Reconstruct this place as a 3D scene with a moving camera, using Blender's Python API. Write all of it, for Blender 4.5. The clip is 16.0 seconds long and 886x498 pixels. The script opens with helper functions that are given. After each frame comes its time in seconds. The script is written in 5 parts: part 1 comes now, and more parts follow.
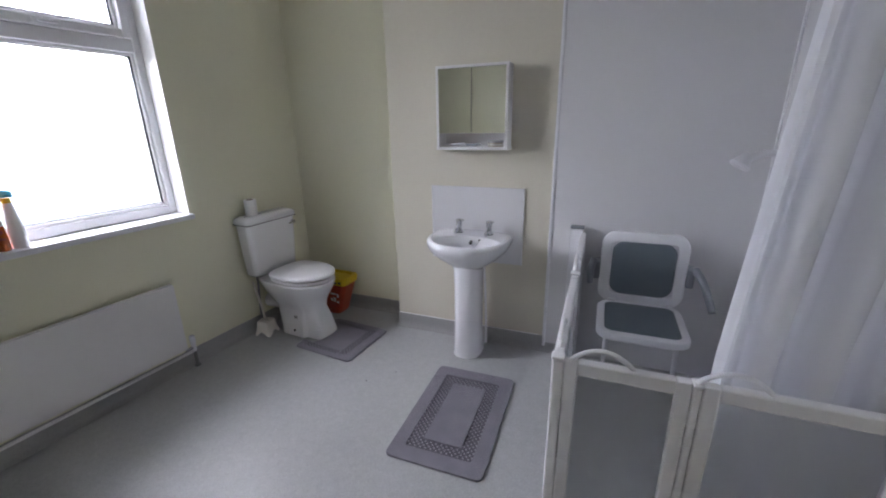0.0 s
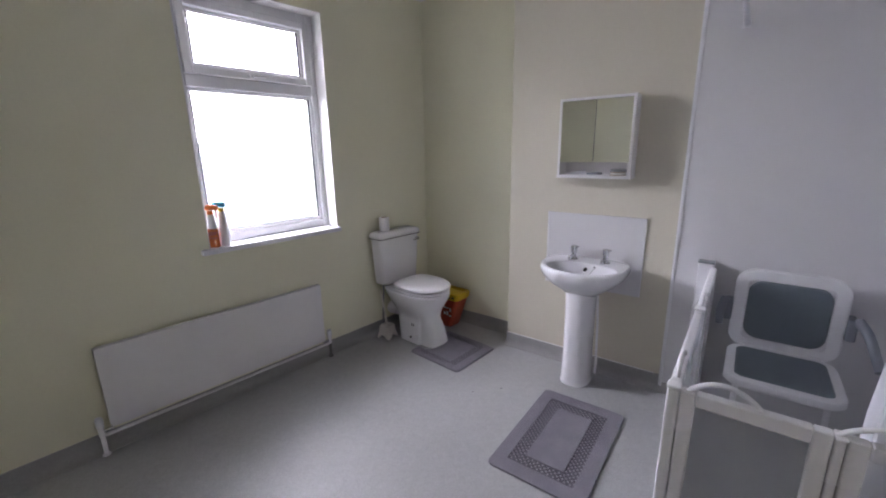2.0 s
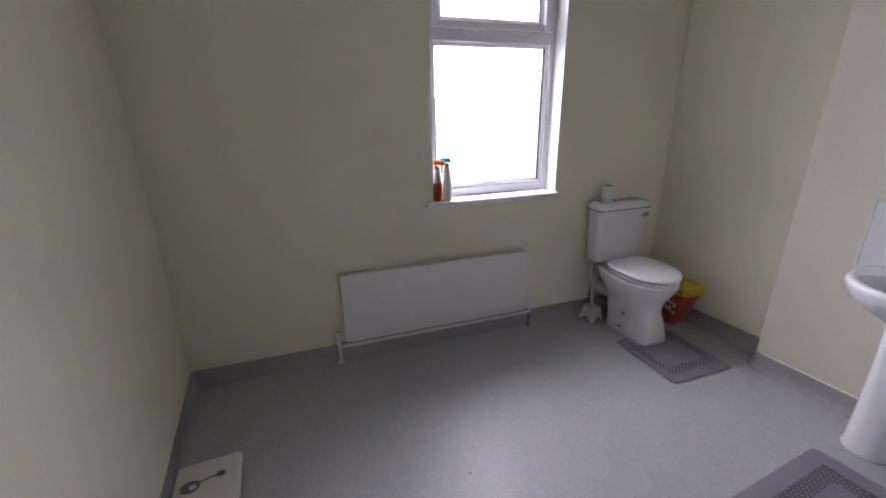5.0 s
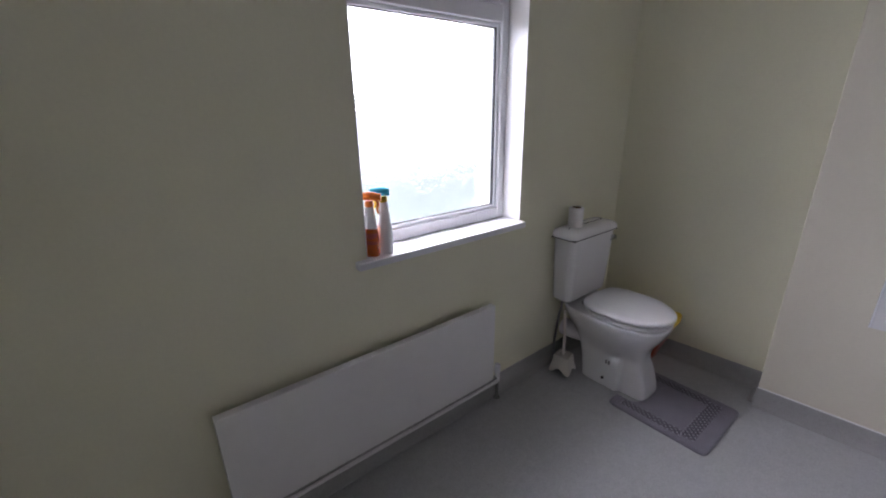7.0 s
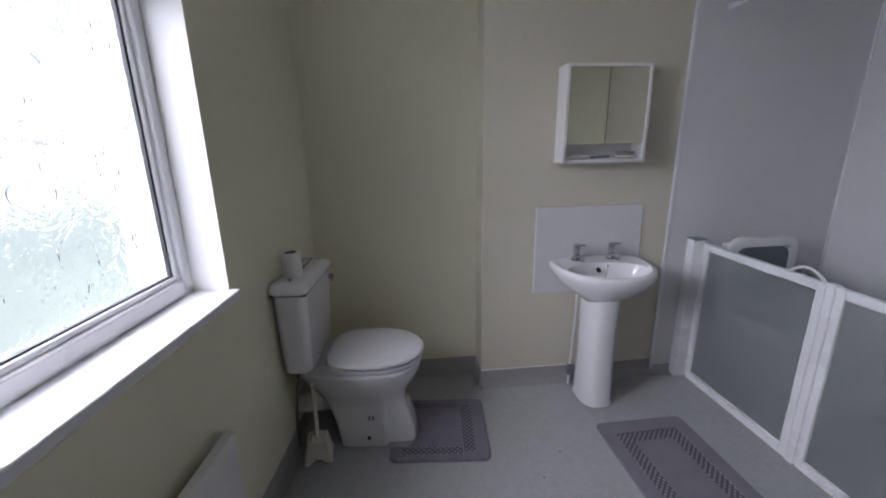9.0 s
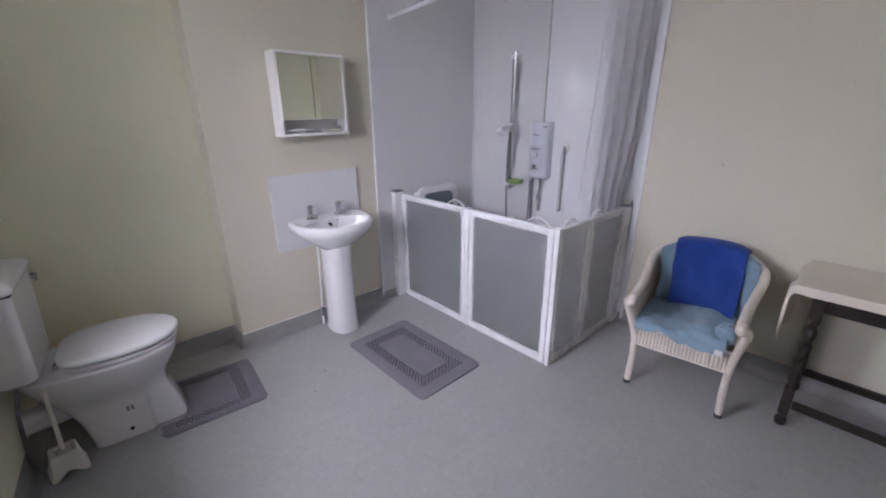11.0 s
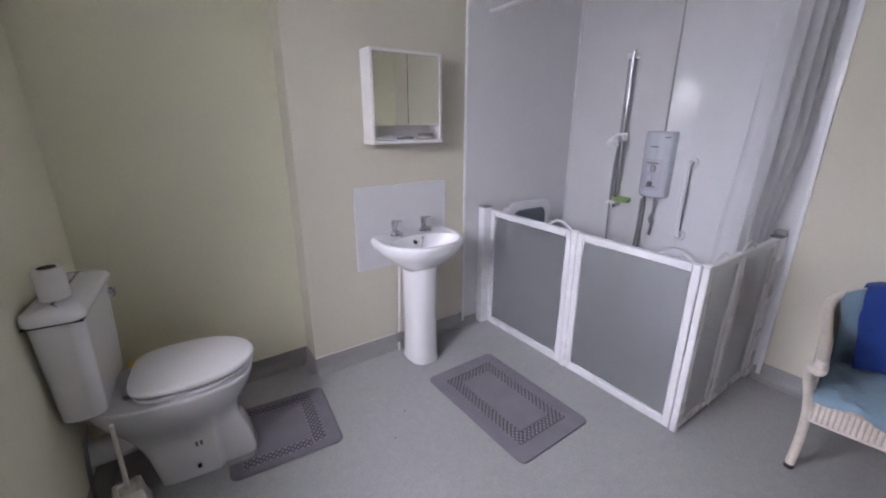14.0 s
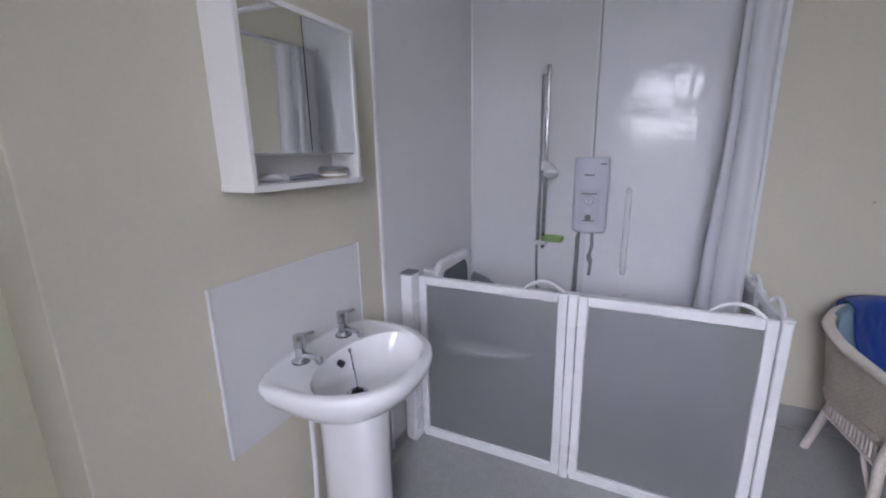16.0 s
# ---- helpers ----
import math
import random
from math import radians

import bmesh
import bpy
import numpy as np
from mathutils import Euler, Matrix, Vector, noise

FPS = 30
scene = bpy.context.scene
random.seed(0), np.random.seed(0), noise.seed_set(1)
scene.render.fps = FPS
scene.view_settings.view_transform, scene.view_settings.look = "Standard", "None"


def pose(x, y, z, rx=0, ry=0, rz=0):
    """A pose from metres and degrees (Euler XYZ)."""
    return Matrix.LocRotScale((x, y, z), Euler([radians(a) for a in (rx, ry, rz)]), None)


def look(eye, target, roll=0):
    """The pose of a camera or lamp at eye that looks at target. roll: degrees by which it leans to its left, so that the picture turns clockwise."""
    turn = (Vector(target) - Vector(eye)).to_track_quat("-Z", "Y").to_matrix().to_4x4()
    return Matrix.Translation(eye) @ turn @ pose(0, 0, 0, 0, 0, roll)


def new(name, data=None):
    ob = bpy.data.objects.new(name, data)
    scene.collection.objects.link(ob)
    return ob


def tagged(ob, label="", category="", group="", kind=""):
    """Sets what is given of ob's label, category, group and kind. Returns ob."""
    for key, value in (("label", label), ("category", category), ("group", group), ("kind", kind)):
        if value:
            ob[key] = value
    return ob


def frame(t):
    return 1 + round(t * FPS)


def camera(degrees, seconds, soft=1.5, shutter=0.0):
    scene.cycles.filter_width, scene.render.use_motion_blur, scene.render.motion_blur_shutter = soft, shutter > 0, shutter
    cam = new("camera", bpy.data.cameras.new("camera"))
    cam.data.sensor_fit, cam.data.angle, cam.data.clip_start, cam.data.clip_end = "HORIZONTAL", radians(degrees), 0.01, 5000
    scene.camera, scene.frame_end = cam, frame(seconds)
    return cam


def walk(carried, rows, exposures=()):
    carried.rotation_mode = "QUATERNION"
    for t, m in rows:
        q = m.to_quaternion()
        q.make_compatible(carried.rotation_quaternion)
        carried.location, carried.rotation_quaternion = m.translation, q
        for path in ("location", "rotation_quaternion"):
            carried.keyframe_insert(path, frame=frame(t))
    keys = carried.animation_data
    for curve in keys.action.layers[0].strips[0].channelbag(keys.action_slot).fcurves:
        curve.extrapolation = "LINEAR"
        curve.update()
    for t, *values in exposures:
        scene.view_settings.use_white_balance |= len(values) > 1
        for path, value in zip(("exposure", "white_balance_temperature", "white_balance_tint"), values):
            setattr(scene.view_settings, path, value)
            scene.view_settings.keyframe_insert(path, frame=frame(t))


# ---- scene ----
cam = camera(95.7, 16.0, 2.0)
PATH = [
    (0, (2.19, 0.691, 1.392), (1.489, 2.462, 0.785), -1.1),
    (0.5, (2.186, 0.607, 1.392), (1.213, 2.244, 0.781), -1.1),
    (1, (2.202, 0.57, 1.414), (1.116, 2.138, 0.813), -1.0),
    (1.5, (2.208, 0.549, 1.412), (1.093, 2.117, 0.866), -1.0),
    (2, (2.217, 0.544, 1.412), (1.041, 2.088, 0.93), -1.1),
    (2.5, (2.211, 0.555, 1.402), (0.931, 2.017, 0.929), -1.1),
    (3, (2.157, 0.565, 1.415), (0.694, 1.844, 0.938), -1.2),
    (3.5, (2.115, 0.593, 1.423), (0.421, 1.535, 0.929), -1.5),
    (4, (2.107, 0.611, 1.405), (0.339, 1.359, 0.843), -1.2),
    (4.2, (2.112, 0.609, 1.395), (0.337, 1.312, 0.797), -1.4),
    (6.5, (1.379, 0.653, 1.423), (-0.141, 1.688, 0.638), -0.4),
    (7, (1.079, 0.748, 1.404), (-0.304, 2.039, 0.758), -0.9),
    (7.5, (0.793, 0.786, 1.36), (-0.34, 2.321, 0.76), -0.6),
    (8, (0.634, 0.86, 1.41), (-0.03, 2.636, 0.775), -1.3),
    (8.5, (0.55, 0.996, 1.356), (0.34, 2.905, 0.798), -1.3),
    (9, (0.522, 1.027, 1.351), (0.72, 2.947, 0.829), -1.0),
    (9.5, (0.417, 0.85, 1.343), (1.163, 2.604, 0.738), -1.1),
    (10, (0.413, 0.698, 1.351), (1.584, 2.15, 0.629), -1.0),
    (10.2, (0.411, 0.672, 1.378), (1.718, 2.003, 0.657), -0.8),
    (12.3, (0.366, 0.48, 1.362), (1.459, 2.067, 0.827), -0.2),
    (12.5, (0.388, 0.454, 1.367), (1.454, 2.052, 0.811), -0.3),
    (13, (0.368, 0.535, 1.361), (1.461, 2.102, 0.771), 0.2),
    (13.5, (0.394, 0.781, 1.373), (1.5, 2.332, 0.766), 0.2),
    (14, (0.409, 1.022, 1.355), (1.495, 2.586, 0.74), 0.1),
    (14.5, (0.492, 1.33, 1.325), (1.689, 2.829, 0.757), -0.2),
    (15, (0.5, 1.64, 1.323), (1.867, 3.001, 0.794), -0.2),
    (15.5, (0.523, 1.921, 1.338), (2.107, 3.053, 0.881), -0.6),
    (16, (0.64, 2.108, 1.313), (2.398, 2.947, 0.859), -1.0),
]
EXPOSURES = [
    (0.0, 2.75, 6100, 21), (1.0, 2.8, 6100, 23), (2.0, 2.8, 6200, 26), (3.0, 2.76, 6300, 27), (4.0, 2.66, 6250, 27),
    (6.5, 2.4, 6200, 27), (7.5, 2.2, 6050, 26), (8.5, 2.1, 6000, 24), (9.0, 2.1, 6050, 23), (9.5, 2.15, 6150, 24), (10.0, 2.6, 6150, 26),
    (12.5, 2.8, 6200, 27), (14.5, 2.72, 6150, 26), (16.0, 2.54, 6030, 24),
]
walk(cam, [(t, look(eye, target, roll)) for t, eye, target, roll in PATH], EXPOSURES)

# ---- light ----
SKEW = math.degrees(math.atan(0.088))
WIN = Matrix.Translation((-0.2338, 0, 0)) @ Matrix.Rotation(radians(-SKEW), 4, "Z")  # window wall: x into the room, y along it

world = bpy.data.worlds.new("sky")
scene.world = world
world.use_nodes = True
sky = world.node_tree.nodes.new("ShaderNodeTexSky")
sky.sky_type, sky.sun_disc = "NISHITA", False
sky.sun_elevation, sky.sun_rotation = radians(50), radians(100)
sky.air_density, sky.dust_density = 1.0, 2.0
world.node_tree.links.new(sky.outputs[0], world.node_tree.nodes["Background"].inputs[0])
world.node_tree.nodes["Background"].inputs[1].default_value = 0.11

sun = new("sun", bpy.data.lights.new("sun", "SUN"))
sun.data.energy, sun.data.angle, sun.data.color = 1.5, radians(12), (1.0, 0.96, 0.9)
sun.matrix_world = look((6, 1, 8), (0, 2, 0))

skylight = new("window_skylight", bpy.data.lights.new("window_skylight", "AREA"))
skylight.data.shape, skylight.data.size, skylight.data.size_y = "RECTANGLE", 3.0, 2.8
skylight.data.energy, skylight.data.color = 62.0, (0.97, 0.985, 1.0)
skylight.matrix_world = WIN @ look((-1.05, 1.89, 2.55), (1.3, 1.89, 0.3))


# ---- mesh helpers ----
def part(name, bm, material, parent=None, label="", smooth=True, m=None):
    mesh = bpy.data.meshes.new(name)
    bmesh.ops.recalc_face_normals(bm, faces=bm.faces[:])
    normals = []
    if smooth:
        bm.normal_update()
        size = {f: f.calc_area() for f in bm.faces}
        for f in bm.faces:
            f.smooth = True
            for v in f.verts:
                n = Vector()
                for g in v.link_faces:
                    if g.normal.dot(f.normal) > 0.64:
                        n += g.normal * size[g]
                normals.append(n.normalized() if n.length > 1e-12 else f.normal.copy())
    bm.to_mesh(mesh)
    bm.free()
    if normals:
        mesh.normals_split_custom_set(normals)
    mesh.materials.append(material)
    ob = new(name, mesh)
    if parent is not None:
        ob.parent = parent
    if m is not None:
        ob.matrix_basis = m
    if label:
        ob["label"] = label
    return ob


def thing(name, m, label, category, group=""):
    return tagged(place_empty(name, m), label, category, group)


def place_empty(name, m):
    ob = new(name)
    ob.empty_display_size = 0.1
    ob.matrix_basis = m
    return ob


def box(x0, x1, y0, y1, z0, z1, bevel=0.0, bm=None, seg=2):
    """A box between these bounds, with rounded edges if asked."""
    own = bmesh.new()
    bmesh.ops.create_cube(own, size=1)
    for v in own.verts:
        v.co = Vector(((x0 + x1) / 2 + v.co.x * (x1 - x0), (y0 + y1) / 2 + v.co.y * (y1 - y0), (z0 + z1) / 2 + v.co.z * (z1 - z0)))
    if bevel:
        bmesh.ops.bevel(own, geom=own.edges[:], offset=bevel, segments=seg, profile=0.5, affect="EDGES")
    return join(bm, own)


def join(bm, own):
    if bm is None:
        return own
    mesh = bpy.data.meshes.new("tmp")
    own.to_mesh(mesh)
    own.free()
    bm.from_mesh(mesh)
    bpy.data.meshes.remove(mesh)
    return bm


def loft(rings, cap0=True, cap1=True, bm=None, loop=True):
    """A skin over rings of equally many points."""
    own = bmesh.new()
    rows = [[own.verts.new(p) for p in r] for r in rings]
    n = len(rows[0])
    for a, b in zip(rows, rows[1:]):
        for i in range(n if loop else n - 1):
            own.faces.new((a[i], a[(i + 1) % n], b[(i + 1) % n], b[i]))
    if cap0:
        own.faces.new(rows[0][::-1])
    if cap1:
        own.faces.new(rows[-1])
    return join(bm, own)


def oval(cx, cy, z, a, b, n=32, power=2.0):
    """A superellipse ring."""
    out = []
    for i in range(n):
        t = 2 * math.pi * i / n
        c, s = math.cos(t), math.sin(t)
        out.append((cx + a * math.copysign(abs(c) ** (2 / power), c), cy + b * math.copysign(abs(s) ** (2 / power), s), z))
    return out


def egg(y0, y1, hw, z, n=36, power=2.2, cx=0.0, taper=0.0):
    """A ring from back y0 to front y1 of half width hw, narrower to the front by taper."""
    out = []
    for x, y, zz in oval(0, 0, z, 1, 1, n, power):
        out.append((cx + x * hw * (1 - taper * (y + 1) / 2), (y0 + y1) / 2 + y * (y1 - y0) / 2, z))
    return out


def rrect(x0, x1, y0, y1, z, r, k=5):
    """A ring round a rectangle with rounded corners."""
    out = []
    for cx, cy, a0 in ((x1 - r, y1 - r, 0), (x0 + r, y1 - r, 90), (x0 + r, y0 + r, 180), (x1 - r, y0 + r, 270)):
        for i in range(k + 1):
            a = radians(a0 + 90 * i / k)
            out.append((cx + r * math.cos(a), cy + r * math.sin(a), z))
    return out


def lathe(profile, n=24, bm=None, cx=0.0, cy=0.0, cap0=True, cap1=True):
    return loft([oval(cx, cy, z, r, r, n) for r, z in profile], cap0, cap1, bm)


def curve(points, steps=6):
    """Points on a smooth line through the given ones."""
    p = [Vector(q) for q in points]
    p = [2 * p[0] - p[1]] + p + [2 * p[-1] - p[-2]]
    out = []
    for a, b, c, d in zip(p, p[1:], p[2:], p[3:]):
        for i in range(steps):
            t = i / steps
            out.append(0.5 * ((2 * b) + (c - a) * t + (2 * a - 5 * b + 4 * c - d) * t * t + (3 * b - a - 3 * c + d) * t ** 3))
    return out + [p[-2]]


def tube(points, r, n=10, bm=None, caps=True):
    """A round bar along points; r may be a number or a function of 0..1."""
    pts = [Vector(q) for q in points]
    side = None
    rings = []
    for i, q in enumerate(pts):
        d = (pts[min(i + 1, len(pts) - 1)] - pts[max(i - 1, 0)]).normalized()
        if side is None:
            side = d.orthogonal().normalized()
        side = (side - d * side.dot(d)).normalized()
        up = d.cross(side)
        rr = r(i / (len(pts) - 1)) if callable(r) else r
        rings.append([q + rr * (math.cos(2 * math.pi * k / n) * side + math.sin(2 * math.pi * k / n) * up) for k in range(n)])
    return loft(rings, caps, caps, bm)


def sheet(nu, nv, f, thick=0.004, bm=None):
    """A cloth or shell of some thickness over f(u, v), u and v from 0 to 1."""
    grid = [[Vector(f(i / nu, j / nv)) for j in range(nv + 1)] for i in range(nu + 1)]
    own = bmesh.new()
    normals = []
    for i in range(nu + 1):
        row = []
        for j in range(nv + 1):
            du = grid[min(i + 1, nu)][j] - grid[max(i - 1, 0)][j]
            dv = grid[i][min(j + 1, nv)] - grid[i][max(j - 1, 0)]
            n = du.cross(dv)
            row.append(n.normalized() if n.length > 1e-9 else Vector((0, 0, 1)))
        normals.append(row)
    a = [[own.verts.new(grid[i][j] + normals[i][j] * thick / 2) for j in range(nv + 1)] for i in range(nu + 1)]
    b = [[own.verts.new(grid[i][j] - normals[i][j] * thick / 2) for j in range(nv + 1)] for i in range(nu + 1)]
    for i in range(nu):
        for j in range(nv):
            own.faces.new((a[i][j], a[i + 1][j], a[i + 1][j + 1], a[i][j + 1]))
            own.faces.new((b[i][j], b[i][j + 1], b[i + 1][j + 1], b[i + 1][j]))
    for i in range(nu):
        own.faces.new((a[i][0], b[i][0], b[i + 1][0], a[i + 1][0]))
        own.faces.new((a[i][nv], a[i + 1][nv], b[i + 1][nv], b[i][nv]))
    for j in range(nv):
        own.faces.new((a[0][j], a[0][j + 1], b[0][j + 1], b[0][j]))
        own.faces.new((a[nu][j], b[nu][j], b[nu][j + 1], a[nu][j + 1]))
    return join(bm, own)


# ---- materials ----
def surface(name, colour, rough=0.5, metal=0.0, vary=0.05, grain=60.0, blotch=2.5, bump=0.1, bump_scale=None, depth=0.001, coat=0.0, sheen=0.0, rough_vary=0.08, tint=None, speck=None, bump_detail=4.0):
    """A painted, moulded or woven surface with large blotches and fine grain."""
    mat = bpy.data.materials.new(name)
    mat.use_nodes = True
    nt = mat.node_tree
    bsdf = nt.nodes["Principled BSDF"]
    tc = nt.nodes.new("ShaderNodeTexCoord")
    big, fine = nt.nodes.new("ShaderNodeTexNoise"), nt.nodes.new("ShaderNodeTexNoise")
    for node, scale, detail in ((big, blotch, 3), (fine, grain, 4)):
        node.inputs["Scale"].default_value = scale
        node.inputs["Detail"].default_value = detail
        nt.links.new(tc.outputs["Object"], node.inputs["Vector"])
    mix = nt.nodes.new("ShaderNodeMix")
    mix.data_type = "RGBA"
    dark = tint or tuple(c * (1 - 2.2 * vary) for c in colour)
    mix.inputs[6].default_value = (*dark, 1)
    mix.inputs[7].default_value = (*[min(1, c * (1 + vary)) for c in colour], 1)
    blend = nt.nodes.new("ShaderNodeMath")
    blend.operation = "MULTIPLY_ADD"
    nt.links.new(big.outputs[0], blend.inputs[0])
    blend.inputs[1].default_value = 0.9
    add = nt.nodes.new("ShaderNodeMath")
    add.operation = "MULTIPLY_ADD"
    nt.links.new(fine.outputs[0], add.inputs[0])
    add.inputs[1].default_value, add.inputs[2].default_value = 0.7, -0.3
    nt.links.new(add.outputs[0], blend.inputs[2])
    nt.links.new(blend.outputs[0], mix.inputs[0])
    last = mix.outputs[2]
    if speck:
        vor = nt.nodes.new("ShaderNodeTexVoronoi")
        vor.inputs["Scale"].default_value = speck[0]
        nt.links.new(tc.outputs["Object"], vor.inputs["Vector"])
        lum = nt.nodes.new("ShaderNodeSeparateColor")
        nt.links.new(vor.outputs["Color"], lum.inputs[0])
        ramp = nt.nodes.new("ShaderNodeValToRGB")
        ramp.color_ramp.interpolation = "CONSTANT"
        ramp.color_ramp.elements[0].color = (*[1 - speck[1]] * 3, 1)
        ramp.color_ramp.elements[1].color = (1, 1, 1, 1)
        ramp.color_ramp.elements[1].position = 0.22
        top = ramp.color_ramp.elements.new(0.82)
        top.color = (*[1 + speck[1]] * 3, 1)
        nt.links.new(lum.outputs[0], ramp.inputs[0])
        mul = nt.nodes.new("ShaderNodeMix")
        mul.data_type, mul.blend_type = "RGBA", "MULTIPLY"
        mul.inputs[0].default_value = 1
        nt.links.new(last, mul.inputs[6])
        nt.links.new(ramp.outputs[0], mul.inputs[7])
        last = mul.outputs[2]
    nt.links.new(last, bsdf.inputs["Base Color"])
    rmap = nt.nodes.new("ShaderNodeMapRange")
    rmap.inputs["To Min"].default_value, rmap.inputs["To Max"].default_value = max(0.02, rough - rough_vary), min(1, rough + rough_vary)
    nt.links.new(big.outputs[0], rmap.inputs["Value"])
    nt.links.new(rmap.outputs[0], bsdf.inputs["Roughness"])
    bsdf.inputs["Metallic"].default_value = metal
    bsdf.inputs["Coat Weight"].default_value = coat
    bsdf.inputs["Coat Roughness"].default_value = 0.08
    bsdf.inputs["Sheen Weight"].default_value = sheen
    if bump:
        rel = nt.nodes.new("ShaderNodeTexNoise")
        rel.inputs["Scale"].default_value = bump_scale or grain * 2
        rel.inputs["Detail"].default_value = bump_detail
        nt.links.new(tc.outputs["Object"], rel.inputs["Vector"])
        b = nt.nodes.new("ShaderNodeBump")
        b.inputs["Strength"].default_value, b.inputs["Distance"].default_value = bump, depth
        nt.links.new(rel.outputs[0], b.inputs["Height"])
        nt.links.new(b.outputs[0], bsdf.inputs["Normal"])
    return mat


def clear(name, colour, rough, ior=1.45, pattern=0.0, scale=18.0, through_light=1.0):
    """Glass, plain, frosted or with a rolled pattern."""
    mat = bpy.data.materials.new(name)
    mat.use_nodes = True
    nt = mat.node_tree
    bsdf = nt.nodes["Principled BSDF"]
    bsdf.inputs["Base Color"].default_value = (*colour, 1)
    bsdf.inputs["Roughness"].default_value = rough
    bsdf.inputs["IOR"].default_value = ior
    bsdf.inputs["Transmission Weight"].default_value = through_light
    if pattern:
        tc = nt.nodes.new("ShaderNodeTexCoord")
        wob = nt.nodes.new("ShaderNodeTexNoise")
        wob.inputs["Scale"].default_value, wob.inputs["Distortion"].default_value = scale, 2.2
        nt.links.new(tc.outputs["Object"], wob.inputs["Vector"])
        rings = nt.nodes.new("ShaderNodeMath")
        rings.operation = "MULTIPLY"
        nt.links.new(wob.outputs[0], rings.inputs[0])
        rings.inputs[1].default_value = 11.0
        wave = nt.nodes.new("ShaderNodeMath")
        wave.operation = "SINE"
        nt.links.new(rings.outputs[0], wave.inputs[0])
        b = nt.nodes.new("ShaderNodeBump")
        b.inputs["Strength"].default_value, b.inputs["Distance"].default_value = pattern, 0.004
        nt.links.new(wave.outputs[0], b.inputs["Height"])
        nt.links.new(b.outputs[0], bsdf.inputs["Normal"])
    return mat


def fabric(name, colour, through_light=0.3, vary=0.06, grain=400.0, bump=0.3, sheer=0.0):
    """Cloth that lets some light through; a sheer one can be seen through."""
    mat = surface(name, colour, 0.9, vary=vary, grain=grain, blotch=6, bump=bump, bump_scale=grain * 1.5, sheen=0.2)
    nt = mat.node_tree
    bsdf, out = nt.nodes["Principled BSDF"], nt.nodes["Material Output"]
    back, mix = nt.nodes.new("ShaderNodeBsdfTranslucent"), nt.nodes.new("ShaderNodeMixShader")
    back.inputs[0].default_value = (*colour, 1)
    mix.inputs[0].default_value = through_light
    nt.links.new(bsdf.outputs[0], mix.inputs[1])
    nt.links.new(back.outputs[0], mix.inputs[2])
    last = mix.outputs[0]
    if sheer:
        clear_part, veil = nt.nodes.new("ShaderNodeBsdfTransparent"), nt.nodes.new("ShaderNodeMixShader")
        veil.inputs[0].default_value = sheer
        nt.links.new(last, veil.inputs[1])
        nt.links.new(clear_part.outputs[0], veil.inputs[2])
        last = veil.outputs[0]
    nt.links.new(last, out.inputs[0])
    return mat


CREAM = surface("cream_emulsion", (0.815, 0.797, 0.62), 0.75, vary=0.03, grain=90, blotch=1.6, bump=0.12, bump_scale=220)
# darker, less yellow cream for the chimney breast and the east wall
CREAM_DARKER = surface("darker_cream_emulsion", (0.675, 0.636, 0.528), 0.75, vary=0.03, grain=90, blotch=1.3, bump=0.12, bump_scale=220)
CEILING = surface("white_emulsion", (0.82, 0.82, 0.80), 0.8, vary=0.02, bump=0.1, bump_scale=200)
VINYL = surface("grey_vinyl", (0.432, 0.438, 0.44), 0.40, vary=0.085, grain=28, blotch=1.9, bump=0.35, bump_scale=420, depth=0.0006, rough_vary=0.1, speck=(290, 0.09))
VINYL.node_tree.nodes["Principled BSDF"].inputs["Specular IOR Level"].default_value = 0.35
COVE = surface("grey_vinyl_skirting", (0.365, 0.36, 0.355), 0.45, vary=0.06, grain=40, blotch=2, bump=0.2, bump_scale=420, speck=(330, 0.08))
UPVC = surface("white_upvc", (0.82, 0.82, 0.84), 0.28, vary=0.02, grain=30, bump=0.03)
PANEL = surface("white_wall_panel", (0.735, 0.73, 0.742), 0.16, vary=0.02, grain=8, blotch=1.2, bump=0.08, bump_scale=5, depth=0.003, bump_detail=1.0, rough_vary=0.05)
TILE = surface("glazed_white_tile", (0.80, 0.80, 0.83), 0.03, vary=0.02, grain=12, bump=0.37, bump_scale=28, depth=0.004, bump_detail=0.5, rough_vary=0.02)
TILE.node_tree.nodes["Principled BSDF"].inputs["Specular IOR Level"].default_value = 0.3
GROUT = surface("white_grout", (0.79, 0.79, 0.82), 0.7, vary=0.05, grain=150)
PORCELAIN = surface("white_porcelain", (0.82, 0.82, 0.84), 0.07, vary=0.012, grain=6, bump=0.0, coat=0.4, rough_vary=0.03)
PLASTIC = surface("white_plastic", (0.80, 0.80, 0.82), 0.32, vary=0.02, grain=40, bump=0.03)
CREAM_PLASTIC = surface("cream_plastic", (0.76, 0.73, 0.66), 0.45, vary=0.03, grain=40, bump=0.05)
ENAMEL = surface("white_radiator_enamel", (0.80, 0.79, 0.79), 0.35, vary=0.02, grain=25, bump=0.05, bump_scale=120)
GLOSS = surface("white_gloss_paint", (0.82, 0.81, 0.80), 0.3, vary=0.02, grain=25, bump=0.08, bump_scale=60)
CHROME = surface("chrome", (0.58, 0.59, 0.61), 0.10, metal=1.0, vary=0.03, grain=30, bump=0.0, rough_vary=0.05)
DULL_METAL = surface("dull_grey_metal", (0.30, 0.30, 0.31), 0.4, metal=0.8, vary=0.08, grain=50)
MIRROR = surface("mirror_glass", (0.86, 0.88, 0.86), 0.02, metal=1.0, vary=0.0, bump=0.0, rough_vary=0.01)
